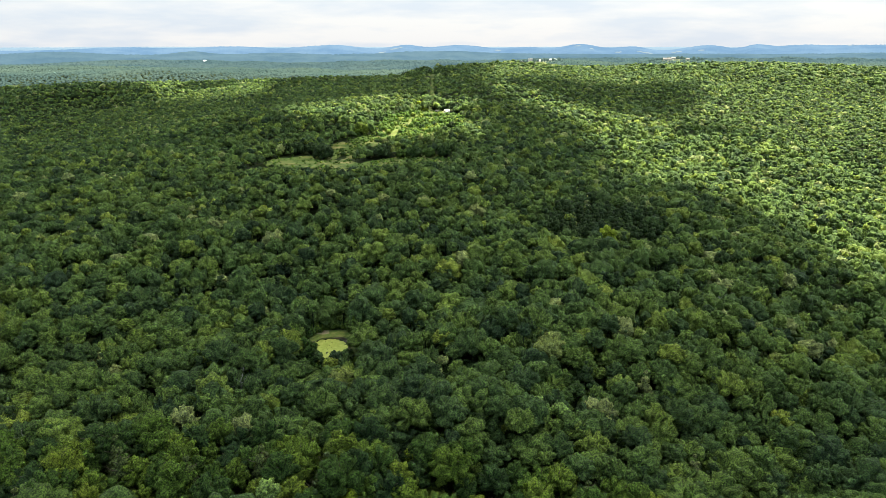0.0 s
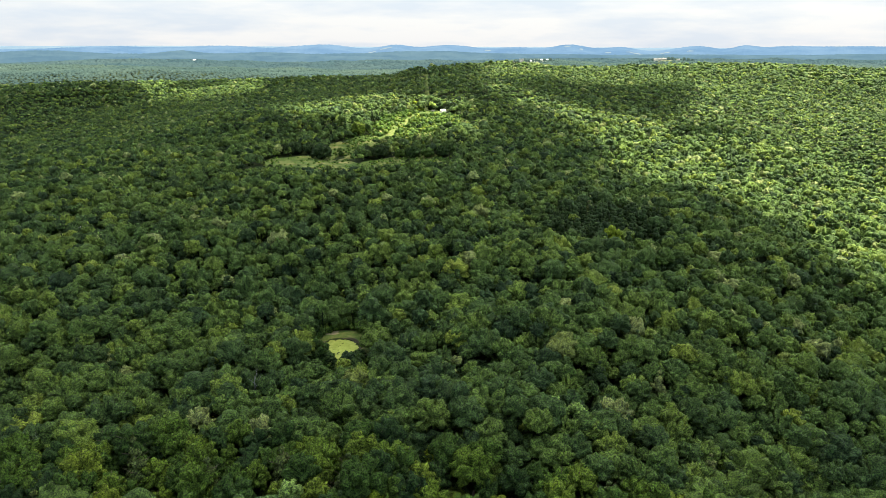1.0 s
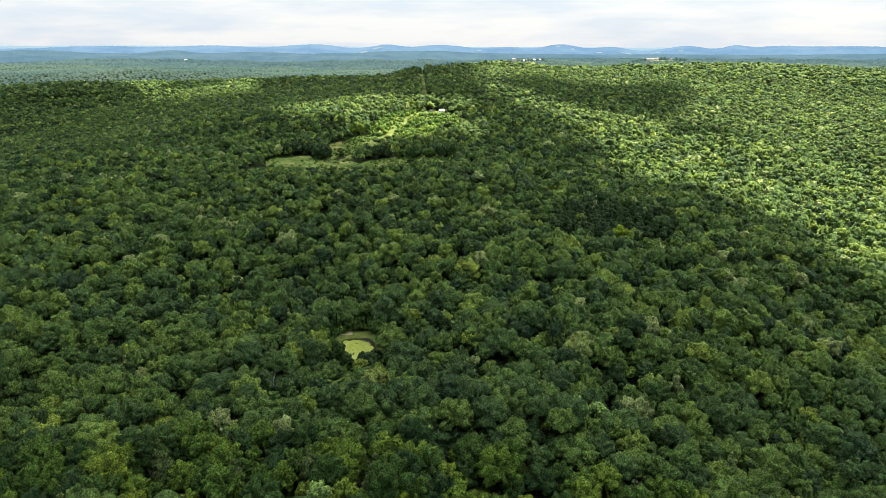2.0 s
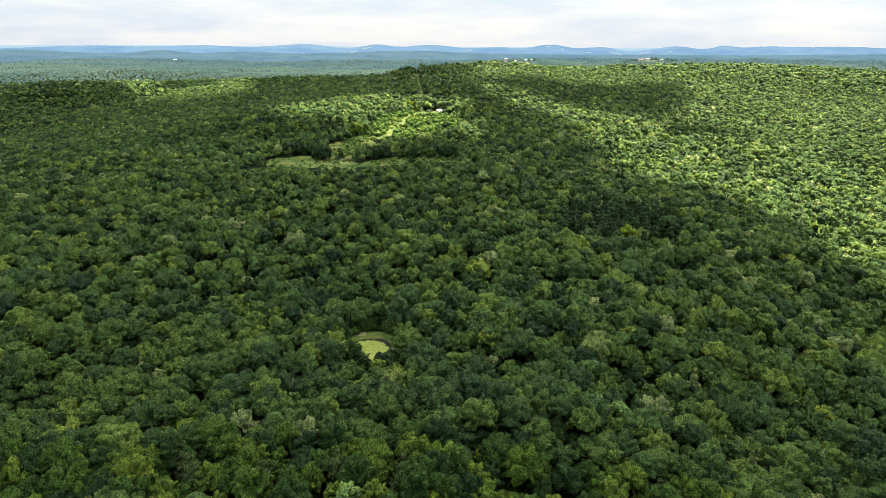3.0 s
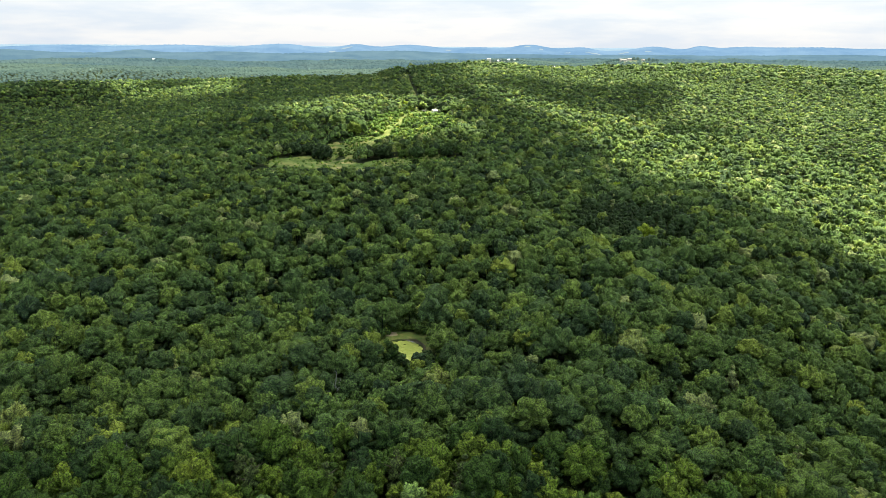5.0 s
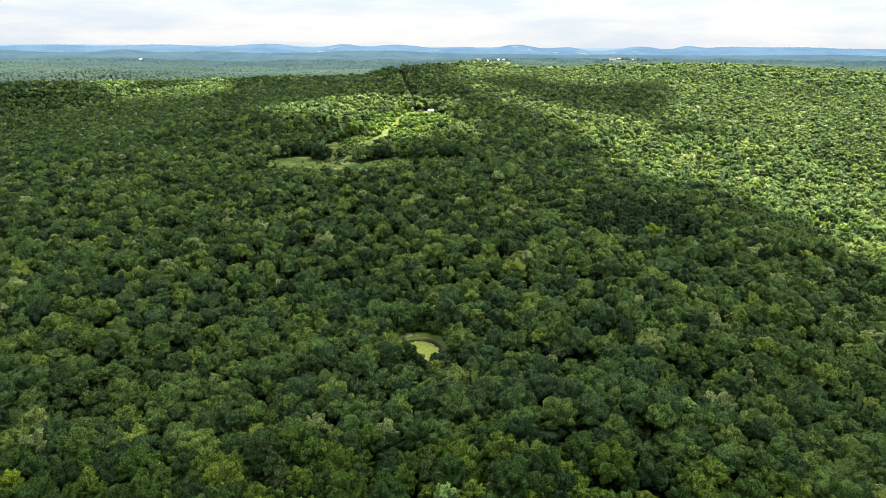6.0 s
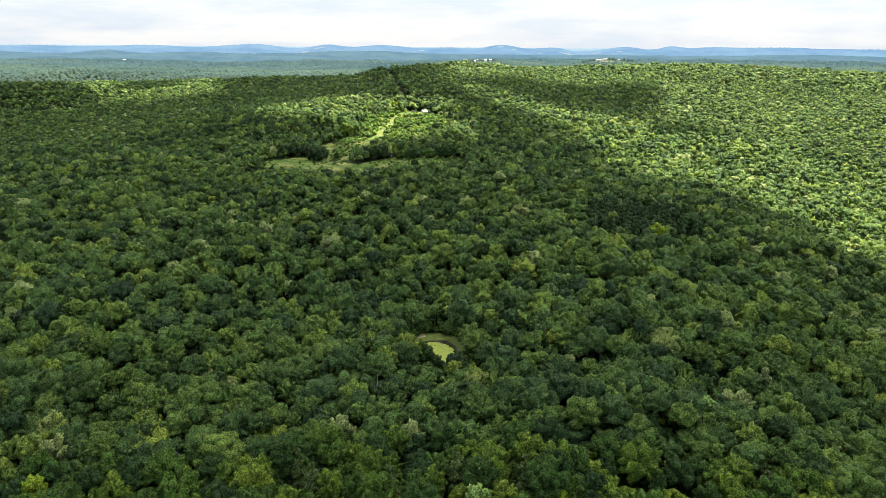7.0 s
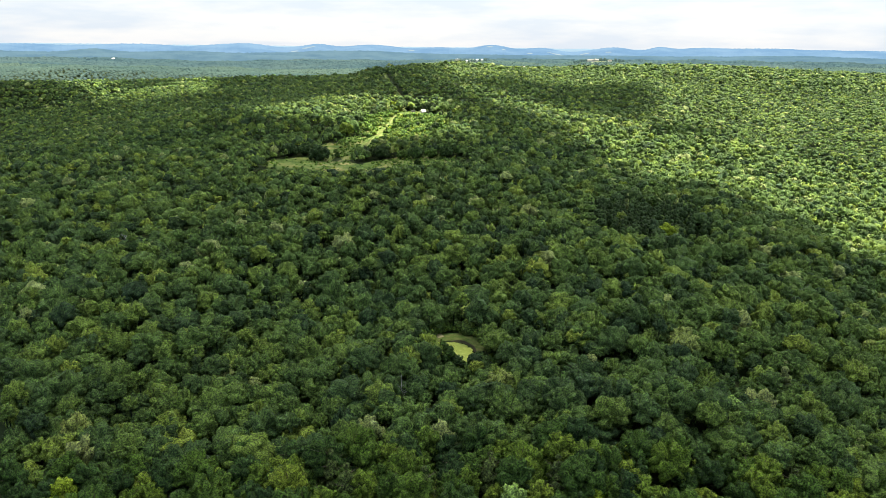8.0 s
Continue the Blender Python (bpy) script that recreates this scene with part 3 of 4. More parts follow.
SPECIAL = [(-154, 788, 11), (-186, 805, 10), (-171, 806, 9), (-109, 795, 9), (-92, 786, 10), (-200, 800, 8), (-58, 768, 7), (-43, 764, 6), (-28, 766, 7), (-14, 770, 7), (-71, 772, 6), (-138, 900, 10), (-86, 1042, 8),
           (101, 473, 6), (114, 640, 6), (57, 268, 4.5), (66, 271, 4), (-59, 282, 4.5), (-120, 236, 4), (-37, 1018, 6), (-41, 1032, 6), (-70, 1042, 6), (-48, 322, 4), (-50, 333, 4), (-50, 344, 4), (-41.5, 314, 5)]


def wooded(x, y):
    """Where the forest stands: not on the pond, the clearings, the tracks and the yard."""
    ok = (inside(x, y, POND[0] + 1.0, POND[1] + 5, 13.5, 21) > 1.0) & (inside(x, y, POND[0], POND[1], 10.5, 15) > 1.0)
    for mdw in MEADOWS:
        ok &= inside(x, y, *mdw) > 1.0
    ok &= to_line(x, y, TRACK) > 10.0
    ok &= (inside(x, y, *GLADE) > 1.0) & (inside(x, y, *THICKET) > 1.0)
    ok &= to_line(x, y, RIDE) > 4.6
    ok &= np.hypot(x - HOUSE[0], y - HOUSE[1]) > 15
    for px, py, pr in SPECIAL:
        ok &= np.hypot(x - px, y - py) > pr
    return ok


def tallest(x, y):
    """How tall a tree may stand on the near side of the pond and of the clearing, where young growth leaves them in sight."""
    d = (POND[1] - 9) - y
    open_side = (x > POND[0] - 3) & (x < POND[0] + 20 + 0.27 * d)
    cap = np.where((d > -16) & (d < 50) & open_side, 3.6 + 0.33 * np.maximum(d, 0), 99.0)
    e = 716 - y
    return np.where((e > -45) & (e < 105) & (x > -198) & (x < -10), np.minimum(cap, 1.6 + 0.125 * np.maximum(e, 0)), cap)


PINES = (102, 515, 40, 50, -0.5)
NEAR = (199.0, 239.0)


def build_near_trees():
    g = "trees of the near forest"
    kinds = [(2.0, tree_kind(101, 15.5, 5.4, mat_leaf_tree, label="broad forest tree with a heaped mid-green summer crown", group=g)),
             (2.0, tree_kind(102, 14.5, 4.6, mat_leaf_tree, label="rounded forest tree with dense green leaves", group=g, lobes=26)),
             (1.6, tree_kind(103, 17.0, 6.2, mat_leaf_tree, leaves=640, size=0.06, label="tall wide oak with a lobed green crown", group=g, lobes=36)),
             (1.5, tree_kind(104, 13.0, 3.9, mat_leaf_tree, label="slim young tree with a fresh green crown", group=g, tall=1.45, lobes=22)),
             (1.3, tree_kind(105, 15.0, 4.9, mat_leaf_tree, label="forest tree with a ragged many-lobed green crown", group=g, lobes=24, tall=1.25)),
             (0.5, tree_kind(106, 15.0, 3.3, mat_needle, "pine", 700, 0.2, label="dark green pine with drooping boughs", group=g)),
             (0.25, tree_kind(107, 13.5, 4.4, mat_yellow, label="forest tree with bright yellow-green leaves", group=g)),
             (0.15, tree_kind(108, 14.0, 4.3, mat_pale, leaves=600, label="forest tree with pale grey-green leaves", group=g))]
    x, y, r = stations(*NEAR, 8.0, 51)
    z = land(x, y)
    p = np.array([k for k, _ in kinds])
    which = r.choice(len(kinds), len(x), p=p / p.sum())
    for i in range(len(x)):
        src = kinds[which[i]][1]
        s = r.uniform(0.95, 1.28)
        t = copy_thing(src, Matrix.Translation((x[i], y[i], z[i])) @ Matrix.Rotation(r.uniform(0, math.tau), 4, 'Z'))
        t.scale = (s, s, s * r.uniform(0.85, 1.14))
    # the first of each kind takes a free place of its own at the near edge of the wood
    for i, (_, src) in enumerate(kinds):
        px, py = -150 + i * 42, NEAR[0] - 6
        src.matrix_basis = pose(px, py, float(land(px, py)))


def build_forest(y0, y1, step, seed, cells, lobes, twigs, leaves=0, size=0.12, trunks=False, variants=10, fill=0.70, uneven=2.6, low=1.0):
    x, y, r = stations(y0, y1, step, seed, 160.0 if y1 < 150 else 0.0)
    ok = wooded(x, y)
    x, y = x[ok], y[ok]
    n = len(x)
    z = land(x, y)
    cap = tallest(x, y)
    pine = (inside(x, y, *PINES) < 1) & (r.uniform(size=n) < 0.9) | (r.uniform(size=n) < 0.035)
    height = np.clip(r.normal(14.2, uneven, n), 8.5, 20.5) + 1.2 * waves(x, y, 60, 8)
    height = np.minimum(height * np.where(r.uniform(size=n) < 0.1, 0.75, 1), cap)
    height = height * low
    rad = np.clip(r.normal(fill, 0.2, n), 0.36, 1.25) * step * np.clip(height / 13, 0.6, 1.15)
    rad = np.where(pine, step * 0.47, rad)
    height = np.where(pine, height + 1.5, height)
    rim = np.minimum.reduce([inside(x, y, *m) * min(m[2], m[3]) - min(m[2], m[3]) for m in MEADOWS + [GLADE, THICKET]] + [to_line(x, y, TRACK) - 8])
    leafy = (rim < 10) & ~pine
    height = np.where(leafy, height * r.uniform(0.55, 0.95, n), height)
    turn = r.uniform(0, math.tau, n)
    tint = np.clip(r.normal(0.47, 0.19, n) + 0.07 * waves(x, y, 75, 12) + 0.06 * waves(x, y, 28, 13), 0.02, 0.97)
    tint = np.where(pine, 0.27, tint)
    tint = np.where(r.uniform(size=n) < 0.025, 1.0, tint)
    shape = r.integers(0, variants, n)
    blocks, tints, softs, varies = [], [], [], []
    for k in range(variants * 2):
        rng = np.random.default_rng(seed * 50 + k)
        conif = k >= variants
        sel = np.flatnonzero((shape == k % variants) & (pine == conif))
        if not len(sel):
            continue
        tall = rng.uniform(0.85, 1.5)
        base, bn, bv = conifer(rng, leaves, size * 1.25) if conif else broadleaf(rng, *cells, lobes, twigs, tall, leaves, size)
        c, s = np.cos(turn[sel])[:, None, None], np.sin(turn[sel])[:, None, None]
        R = rad[sel][:, None, None]
        if conif:
            vz = height[sel][:, None, None] * 0.26
            mid = (height[sel] * 0.58)[:, None, None]
        else:
            vz = np.minimum(R * r.uniform(0.9, 1.15, len(sel))[:, None, None], height[sel][:, None, None] * 0.48)
            vz = np.where(leafy[sel][:, None, None], height[sel][:, None, None] * 0.58 / tall, vz)
            mid = height[sel][:, None, None] - vz * tall
        q = np.empty((len(sel), *base.shape))
        q[..., 0] = x[sel][:, None, None] + R * (base[..., 0] * c - base[..., 1] * s)
        q[..., 1] = y[sel][:, None, None] + R * (base[..., 0] * s + base[..., 1] * c)
        q[..., 2] = z[sel][:, None, None] + mid + vz * base[..., 2]
        blocks.append(q.reshape(-1, 4, 3))
        tints.append(np.repeat(tint[sel], len(base)))
        ns = np.empty((len(sel), *bn.shape))
        ns[..., 0], ns[..., 1], ns[..., 2] = bn[..., 0] * c - bn[..., 1] * s, bn[..., 0] * s + bn[..., 1] * c, bn[..., 2]
        softs.append(ns.reshape(-1, 4, 3))
        varies.append(np.tile(bv * (0.8 if conif else 1.0), len(sel)))
    if trunks:
        w = 0.28
        a = np.array([0, 2.1, 4.2])
        ring = np.stack([np.cos(a) * w, np.sin(a) * w], -1)
        for k in range(3):
            p, q2 = ring[k], ring[(k + 1) % 3]
            q = np.empty((n, 4, 3))
            for j, (pt, top) in enumerate(((p, 0), (q2, 0), (q2, 1), (p, 1))):
                q[:, j, 0], q[:, j, 1] = x + pt[0], y + pt[1]
                q[:, j, 2] = z - 0.5 + top * height * 0.7
            blocks.append(q)
            tints.append(np.zeros(n))
            varies.append(np.zeros(n))
            mid_way = p + q2
            softs.append(np.tile(unit(np.array([mid_way[0], mid_way[1], 0.0])), (n, 4, 1)))
    return [np.concatenate(k) for k in (blocks, tints, softs, varies)]


def build_woods():
    # first and last distance, spacing, seed, cells of a crown's skin, lobes, sprays to a lobe, loose leaf clumps and their size
    belts = [build_forest(*args) for args in (
        (-140, 140, 10.0, 59, (2, 1), 5, 0, 0, 0.1, True), (140, NEAR[0], 8.0, 60, (4, 2), 9, 0, 0, 0.1, True),
        (NEAR[1] - 3, 340, 8.3, 61, (10, 6), 28, 3, 190, 0.075, True), (340, 480, 7.9, 62, (7, 5), 22, 2, 35, 0.11, True, 10, 0.64),
        (480, 680, 7.3, 63, (5, 3), 16, 1, 10, 0.15, False, 14, 0.60), (680, 1000, 6.9, 64, (4, 2), 12, 0, 4, 0.24, False, 16, 0.60),
        (1000, 1480, 6.2, 65, (3, 1), 8, 0, 0, 0.3, False, 16, 0.56, 2.2), (1480, 1720, 6.8, 66, (2, 1), 5, 0, 0, 0.4, False, 16, 0.66, 2.0),
        # the understorey in the gaps of the near wood
        (NEAR[0] - 10, 480, 7.0, 67, (3, 2), 8, 0, 4, 0.25, False, 8, 0.8, 2.6, 0.5))]
    q, t, s, v = [np.concatenate(k) for k in zip(*belts)]
    tagged(new("forest", quads_mesh("forest", q, mat_leaf, t, s, v)), "dense green broadleaf forest canopy covering the ridge", "forest", kind="stuff")


# open farmland on the far plateau
FARMS = [(85, 2552, 80, 38), (490, 2446, 95, 36), (245, 2405, 30, 34), (-1240, 3130, 30, 40)]


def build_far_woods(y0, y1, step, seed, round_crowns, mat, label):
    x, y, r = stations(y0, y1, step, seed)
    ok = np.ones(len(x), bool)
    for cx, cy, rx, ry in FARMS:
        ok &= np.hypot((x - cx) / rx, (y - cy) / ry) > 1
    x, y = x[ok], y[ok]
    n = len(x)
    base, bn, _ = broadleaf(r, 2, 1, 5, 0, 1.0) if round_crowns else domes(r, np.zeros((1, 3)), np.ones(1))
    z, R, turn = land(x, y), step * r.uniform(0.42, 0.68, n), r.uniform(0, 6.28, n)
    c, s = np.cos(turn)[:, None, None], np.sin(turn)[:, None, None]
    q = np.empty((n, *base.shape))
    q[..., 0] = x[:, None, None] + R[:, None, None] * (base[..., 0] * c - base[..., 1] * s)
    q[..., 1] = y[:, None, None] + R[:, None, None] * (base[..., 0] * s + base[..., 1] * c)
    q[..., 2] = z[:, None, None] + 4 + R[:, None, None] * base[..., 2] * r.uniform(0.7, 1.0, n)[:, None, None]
    tagged(new("backdrop_far_woods", quads_mesh("hazed_far_woods", q.reshape(-1, 4, 3), mat, None, np.tile(bn, (n, 1, 1)))), label, "woods", kind="stuff")


build_woods()
build_near_trees()
build_far_woods(1960, 2600, 10.5, 70, True, mat_hazed_woods, "hazy blue-green woods on a distant plateau")
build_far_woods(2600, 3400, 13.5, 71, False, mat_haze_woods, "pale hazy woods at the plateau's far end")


# ---- single trees of the clearing and the wood ----
def stand(tree, x, y, s=1.0, turn=0.0):
    tree.matrix_basis = Matrix.Translation((x, y, float(land(x, y)))) @ Matrix.Rotation(turn, 4, 'Z')
    tree.scale = (s, s, s)
    return tree


OAKS = [(-154, 788, 16, 10.5, "big dark oak standing alone in the clearing"), (-186, 805, 13, 9.0, "dark oak behind the rough meadow"), (-171, 806, 13, 8.0, "dark oak crowding its neighbour at the meadow's edge"),
        (-109, 795, 14, 8.5, "dark oak at the edge of the clearing"), (-92, 786, 15, 9.5, "dark round oak beside the grass track"), (-200, 800, 13, 7.5, "dark oak where the meadow meets the wood")]
for k, (x, y, h, rr, what) in enumerate(OAKS):
    stand(tree_kind(301 + 20 * k, h, rr, mat_oak, leaves=420, size=0.1, lobes=30, tall=0.9, cells=9, label=what, group="oaks of the clearing"), x, y)
for k, (x, y, h, rr) in enumerate([(-58, 768, 12, 8.0), (-43, 764, 11, 7.0), (-28, 766, 12, 7.5), (-14, 770, 12, 7.5), (-71, 772, 10, 6.0)]):
    stand(tree_kind(361 + k, h, rr, mat_leaf_tree, leaves=260, size=0.13, lobes=22, tall=0.9, cells=8, label="full green tree in the row behind the meadow", group="trees behind the meadow"), x, y)
stand(tree_kind(368, 15, 10.0, mat_leaf_tree, leaves=260, size=0.13, lobes=24, tall=0.95, cells=8, label="broad round tree at the edge of the glade"), -138, 900)
stand(tree_kind(369, 14, 8.5, mat_yellow, leaves=260, size=0.13, lobes=22, cells=8, label="bright yellow-green tree in the sunlit glade"), -86, 1042)
for k, (x, y, h, rr) in enumerate([(-43, 907, 7, 5.0), (-29, 898, 6, 5.5), (-20, 897, 6, 4.5), (-69, 917, 6, 4.2), (-57, 926, 6.5, 4.0), (-36, 926, 7, 5.0)]):
    stand(tree_kind(371 + k, h, rr, mat_oak, leaves=160, size=0.16, lobes=14, tall=0.8, cells=6, label="low dark juniper bush on the grass of the glade", category="bush", group="dark bushes of the glade"), x, y)
stand(tree_kind(305, 7, 3.4, mat_leaf_tree, leaves=400, size=0.25, label="small round tree in the rough grass"), -56, 722)
stand(tree_kind(306, 14.5, 5.2, mat_yellow, leaves=700, label="bright yellow-green tree beside the pines"), 101, 473, 1.18)
stand(tree_kind(307, 13, 5.5, mat_yellow, leaves=500, size=0.2, label="bright yellow-green tree among darker trees"), 114, 640)
stand(tree_kind(308, 15, 4.4, mat_pale, leaves=420, size=0.17, lobes=9, tall=1.1, label="tree with thin pale grey-green leaves"), 57, 268)
stand(tree_kind(309, 14, 3.6, mat_pale, leaves=360, size=0.18, lobes=8, tall=1.1, label="tree with thin silvery leaves"), 66, 271)


for k, (x, y, h, rr) in enumerate([(-37, 1018, 13, 6.5), (-41, 1032, 14, 7), (-70, 1042, 13, 6.5), (-58, 1040, 12, 6)]):
    stand(tree_kind(320 + k, h, rr, mat_oak, leaves=260, size=0.26, lobes=10, label="dark shade tree beside the white-roofed house", group="trees round the house"), x, y)
for k, (x, y, h, rr) in enumerate([(-41.0, 314, 13.0, 5.8), (-50, 321, 11, 4.4), (-52, 333, 11, 4.2), (-52, 344, 11, 4.2)]):
    stand(tree_kind(330 + k, h, rr, mat_leaf_tree, leaves=420, size=0.17, lobes=12, tall=1.5, label="leafy tree crowding the pond's near shore", group="trees round the pond"), x, y, 1.0, k * 1.3)


def bare_tree(x, y, height, seed):
    """A dead tree: a bleached trunk with bare limbs and twigs."""
    root = tagged(new("dead_tree"), "dead tree with bare bleached grey limbs", "tree", "dead trees")
    tr = new("trunk", trunk_mesh(np.random.default_rng(seed), "trunk", height, 0.22, mat_bare, 11, 0.3, True))
    tr.parent = root
    root.matrix_basis = pose(x, y, float(land(x, y)))


for i, (x, y, h) in enumerate([(-59, 282, 15.5), (-14, 470, 16), (150, 395, 16), (-232, 470, 15), (-120, 236, 15)]):
    bare_tree(x, y, h, 400 + i)


# ---- scrub and grass of the clearings ----
def build_scrub():
    r = np.random.default_rng(90)
    quads, tints, softs, varies = [], [], [], []
    spots = []
    for _ in range(8000):
        x, y = r.uniform(-215, 15), r.uniform(690, 1075)
        g = min(inside(np.array(x), np.array(y), *GLADE), inside(np.array(x), np.array(y), *THICKET)) < 1.05
        m = min(float(inside(np.array(x), np.array(y), *q)) for q in MEADOWS)
        if not (g or m < 1.02) or float(to_line(np.array(x), np.array(y), TRACK)) < (3.9 if y > 835 else 2.8) or math.hypot(x - HOUSE[0], y - HOUSE[1]) < 10:
            continue
        thick = float(waves(np.array(x), np.array(y), 34, 91))
        if g and m > 1.0:
            low = float(inside(np.array(x), np.array(y), *THICKET)) < 1.0
            size = r.uniform(0.7, 2.0) if thick < 0.0 or low else r.uniform(1.4, 4.0)
        elif thick > 0.3 or r.uniform() < (0.9 if x > -100 else 0.5):
            size = r.uniform(0.35, 0.9) if r.uniform() < (0.72 if x < -100 else 0.4) else r.uniform(0.9, 1.9)
        else:
            continue
        spots.append((x, y, size))
    for _ in range(420):
        a = r.uniform(0, math.tau)
        f = r.uniform(1.0, 1.45)
        x, y = POND[0] + 1 + 14 * f * math.cos(a), POND[1] + 4 + 20.5 * f * math.sin(a)
        if (math.sin(a) > -0.2 and f > 1.1) or math.cos(a) < -0.5 or f > 1.2:
            spots.append((x, y, r.uniform(1.1, 3.2) if math.sin(a) > 0 else r.uniform(0.8, 1.8)))
    shapes = [broadleaf(np.random.default_rng(500 + k), 3, 2, 6, 0, 1.0, 16, 0.4) for k in range(6)]
    tufts = [broadleaf(np.random.default_rng(520 + k), 2, 1, 4, 0, 0.9, 5, 0.5) for k in range(6)]
    for i, (x, y, s) in enumerate(spots):
        q, n, v = shapes[i % 6] if s > 0.9 else tufts[i % 6]
        a = r.uniform(0, math.tau)
        rot = np.array([[math.cos(a), -math.sin(a), 0], [math.sin(a), math.cos(a), 0], [0, 0, 1]])
        quads.append((q @ rot.T) * (s, s, s * 1.1) + (x, y, float(land(x, y)) + s * 0.55))
        softs.append(n @ rot.T)
        varies.append(v)
        tints.append(np.full(len(q), np.clip(r.normal(0.45, 0.28), 0, 1)))
    tagged(new("scrub", quads_mesh("scrub", np.concatenate(quads), mat_scrub, np.concatenate(tints), np.concatenate(softs), np.concatenate(varies))),
           "thick green scrub and bushes in the clearing", "bushes", kind="stuff")


build_scrub()


# ---- buildings ----
def box(bm, x0, y0, z0, x1, y1, z1):
    bmesh.ops.create_cube(bm, size=1, matrix=Matrix.Translation(((x0 + x1) / 2, (y0 + y1) / 2, (z0 + z1) / 2)) @ Matrix.Diagonal((x1 - x0, y1 - y0, z1 - z0, 1)))


def part(name, bm, material, parent, label=""):
    me = bpy.data.meshes.new(name)
    bm.to_mesh(me)
    bm.free()
    me.materials.append(material)
    ob = new(name, me)
    ob.parent = parent
    if label:
        ob["label"] = label
    return ob


def building(name, x, y, w, d, h, pitch, wall_mat, roof_mat, turn, label, category, windows=3, door=True, group="", flat=False, up=0.0):
    root = tagged(new(name), label, category, group)
    bm = bmesh.new()
    box(bm, -w / 2, -d / 2, -2.0, w / 2, d / 2, h)
    if not flat:
        v = [bm.verts.new(p) for p in ((-w / 2, -d / 2, h), (-w / 2, d / 2, h), (-w / 2, 0, h + pitch), (w / 2, -d / 2, h), (w / 2, d / 2, h), (w / 2, 0, h + pitch))]
        bm.faces.new((v[0], v[2], v[1]))
        bm.faces.new((v[3], v[4], v[5]))
    part("wall", bm, wall_mat, root)
    bm = bmesh.new()
    e, t = 0.45, 0.16
    if flat:
        box(bm, -w / 2 - 0.2, -d / 2 - 0.2, h, w / 2 + 0.2, d / 2 + 0.2, h + 0.6)
    else:
        for s in (-1, 1):
            k = 1 + e / (d / 2)
            pts = [(-w / 2 - e, s * d / 2 * k, h - pitch * (k - 1)), (w / 2 + e, s * d / 2 * k, h - pitch * (k - 1)), (w / 2 + e, 0, h + pitch), (-w / 2 - e, 0, h + pitch)]
            lo, hi = [bm.verts.new((a, b2, c + 0.03)) for a, b2, c in pts], [bm.verts.new((a, b2, c + 0.03 + t)) for a, b2, c in pts]
            bm.faces.new(lo[::-1])
            bm.faces.new(hi)
            for i in range(4):
                bm.faces.new((lo[i], lo[(i + 1) % 4], hi[(i + 1) % 4], hi[i]))
        bmesh.ops.recalc_face_normals(bm, faces=bm.faces)
    part("roof", bm, roof_mat, root)
    for i in range(windows):
        px = -w / 2 + (i + 0.7) * w / (windows + 0.9)
        bm = bmesh.new()
        box(bm, px - 0.6, -d / 2 - 0.05, h * 0.4, px + 0.6, -d / 2 + 0.05, h * 0.4 + min(1.3, h * 0.4))
        part("window", bm, mat_dark_glass, root)
    if door:
        bm = bmesh.new()
        box(bm, w / 2 - w * 0.16 - 0.5, -d / 2 - 0.06, 0.1, w / 2 - w * 0.16 + 0.5, -d / 2 + 0.05, 2.15)
        part("door", bm, mat_grey_roof, root)
    root.matrix_basis = Matrix.Translation((x, y, float(land(x, y)) + up)) @ Matrix.Rotation(turn, 4, 'Z')
    return root


mat_shed = plain("dark_weathered_boards", [(0.3, (0.035, 0.037, 0.04)), (0.7, (0.06, 0.06, 0.062))], 1.5, 0.9, 0.2)
building("house", HOUSE[0], HOUSE[1], 5.6, 5.4, 2.6, 1.6, mat_wall, mat_white_metal, 0.6, "small cream house with a bright white metal roof", "house", up=1.0)
building("shed", HOUSE[0] - 13, HOUSE[1] + 4, 4, 3.5, 2.1, 0.8, mat_shed, mat_shed, 0.1, "low dark shed beside the white-roofed house", "shed", 1)
mat_farm = plain("farm_grass", [(0.3, (0.050, 0.078, 0.034)), (0.7, (0.105, 0.115, 0.060))], 0.02, 0.9, 0.2)
mat_tan = plain("tan_block", [(0.3, (0.48, 0.47, 0.43)), (0.7, (0.56, 0.54, 0.49))], 0.3, 0.85, 0.0)
building("barn", 57, 2560, 12, 12, 13, 2.0, mat_tan, mat_white_metal, 0.1, "tall tan barn with a white roof far off", "barn", 3, False, flat=True)
for cx, cy, rx, ry in FARMS:
    patch("field", blob_edge(cx, cy, rx, ry, 0, 0.06, int(abs(cx))), mat_farm, 0.5, "pale mown farm field on the far plateau", "field", 10)
for x, y, w, h, t in ((118, 2600, 44, 7, 0.05), (86, 2575, 9, 4, 0.2), (30, 2590, 12, 4, -0.2), (455, 2450, 22, 6, 0.1), (478, 2470, 12, 5, -0.1), (520, 2480, 10, 4, 0.2), (245, 2420, 12, 5, 0.2), (-1240, 3150, 14, 5, 0.3)):
    white = x < 400
    building("farm_building", x, y, w, 9, h, 2.0, mat_wall if white else mat_tan, mat_white_metal if white else mat_grey_roof, t,
             "white farm building far off on the plateau" if white else "tan farm building with a grey roof among dark trees", "building", 4, True, "farm buildings")


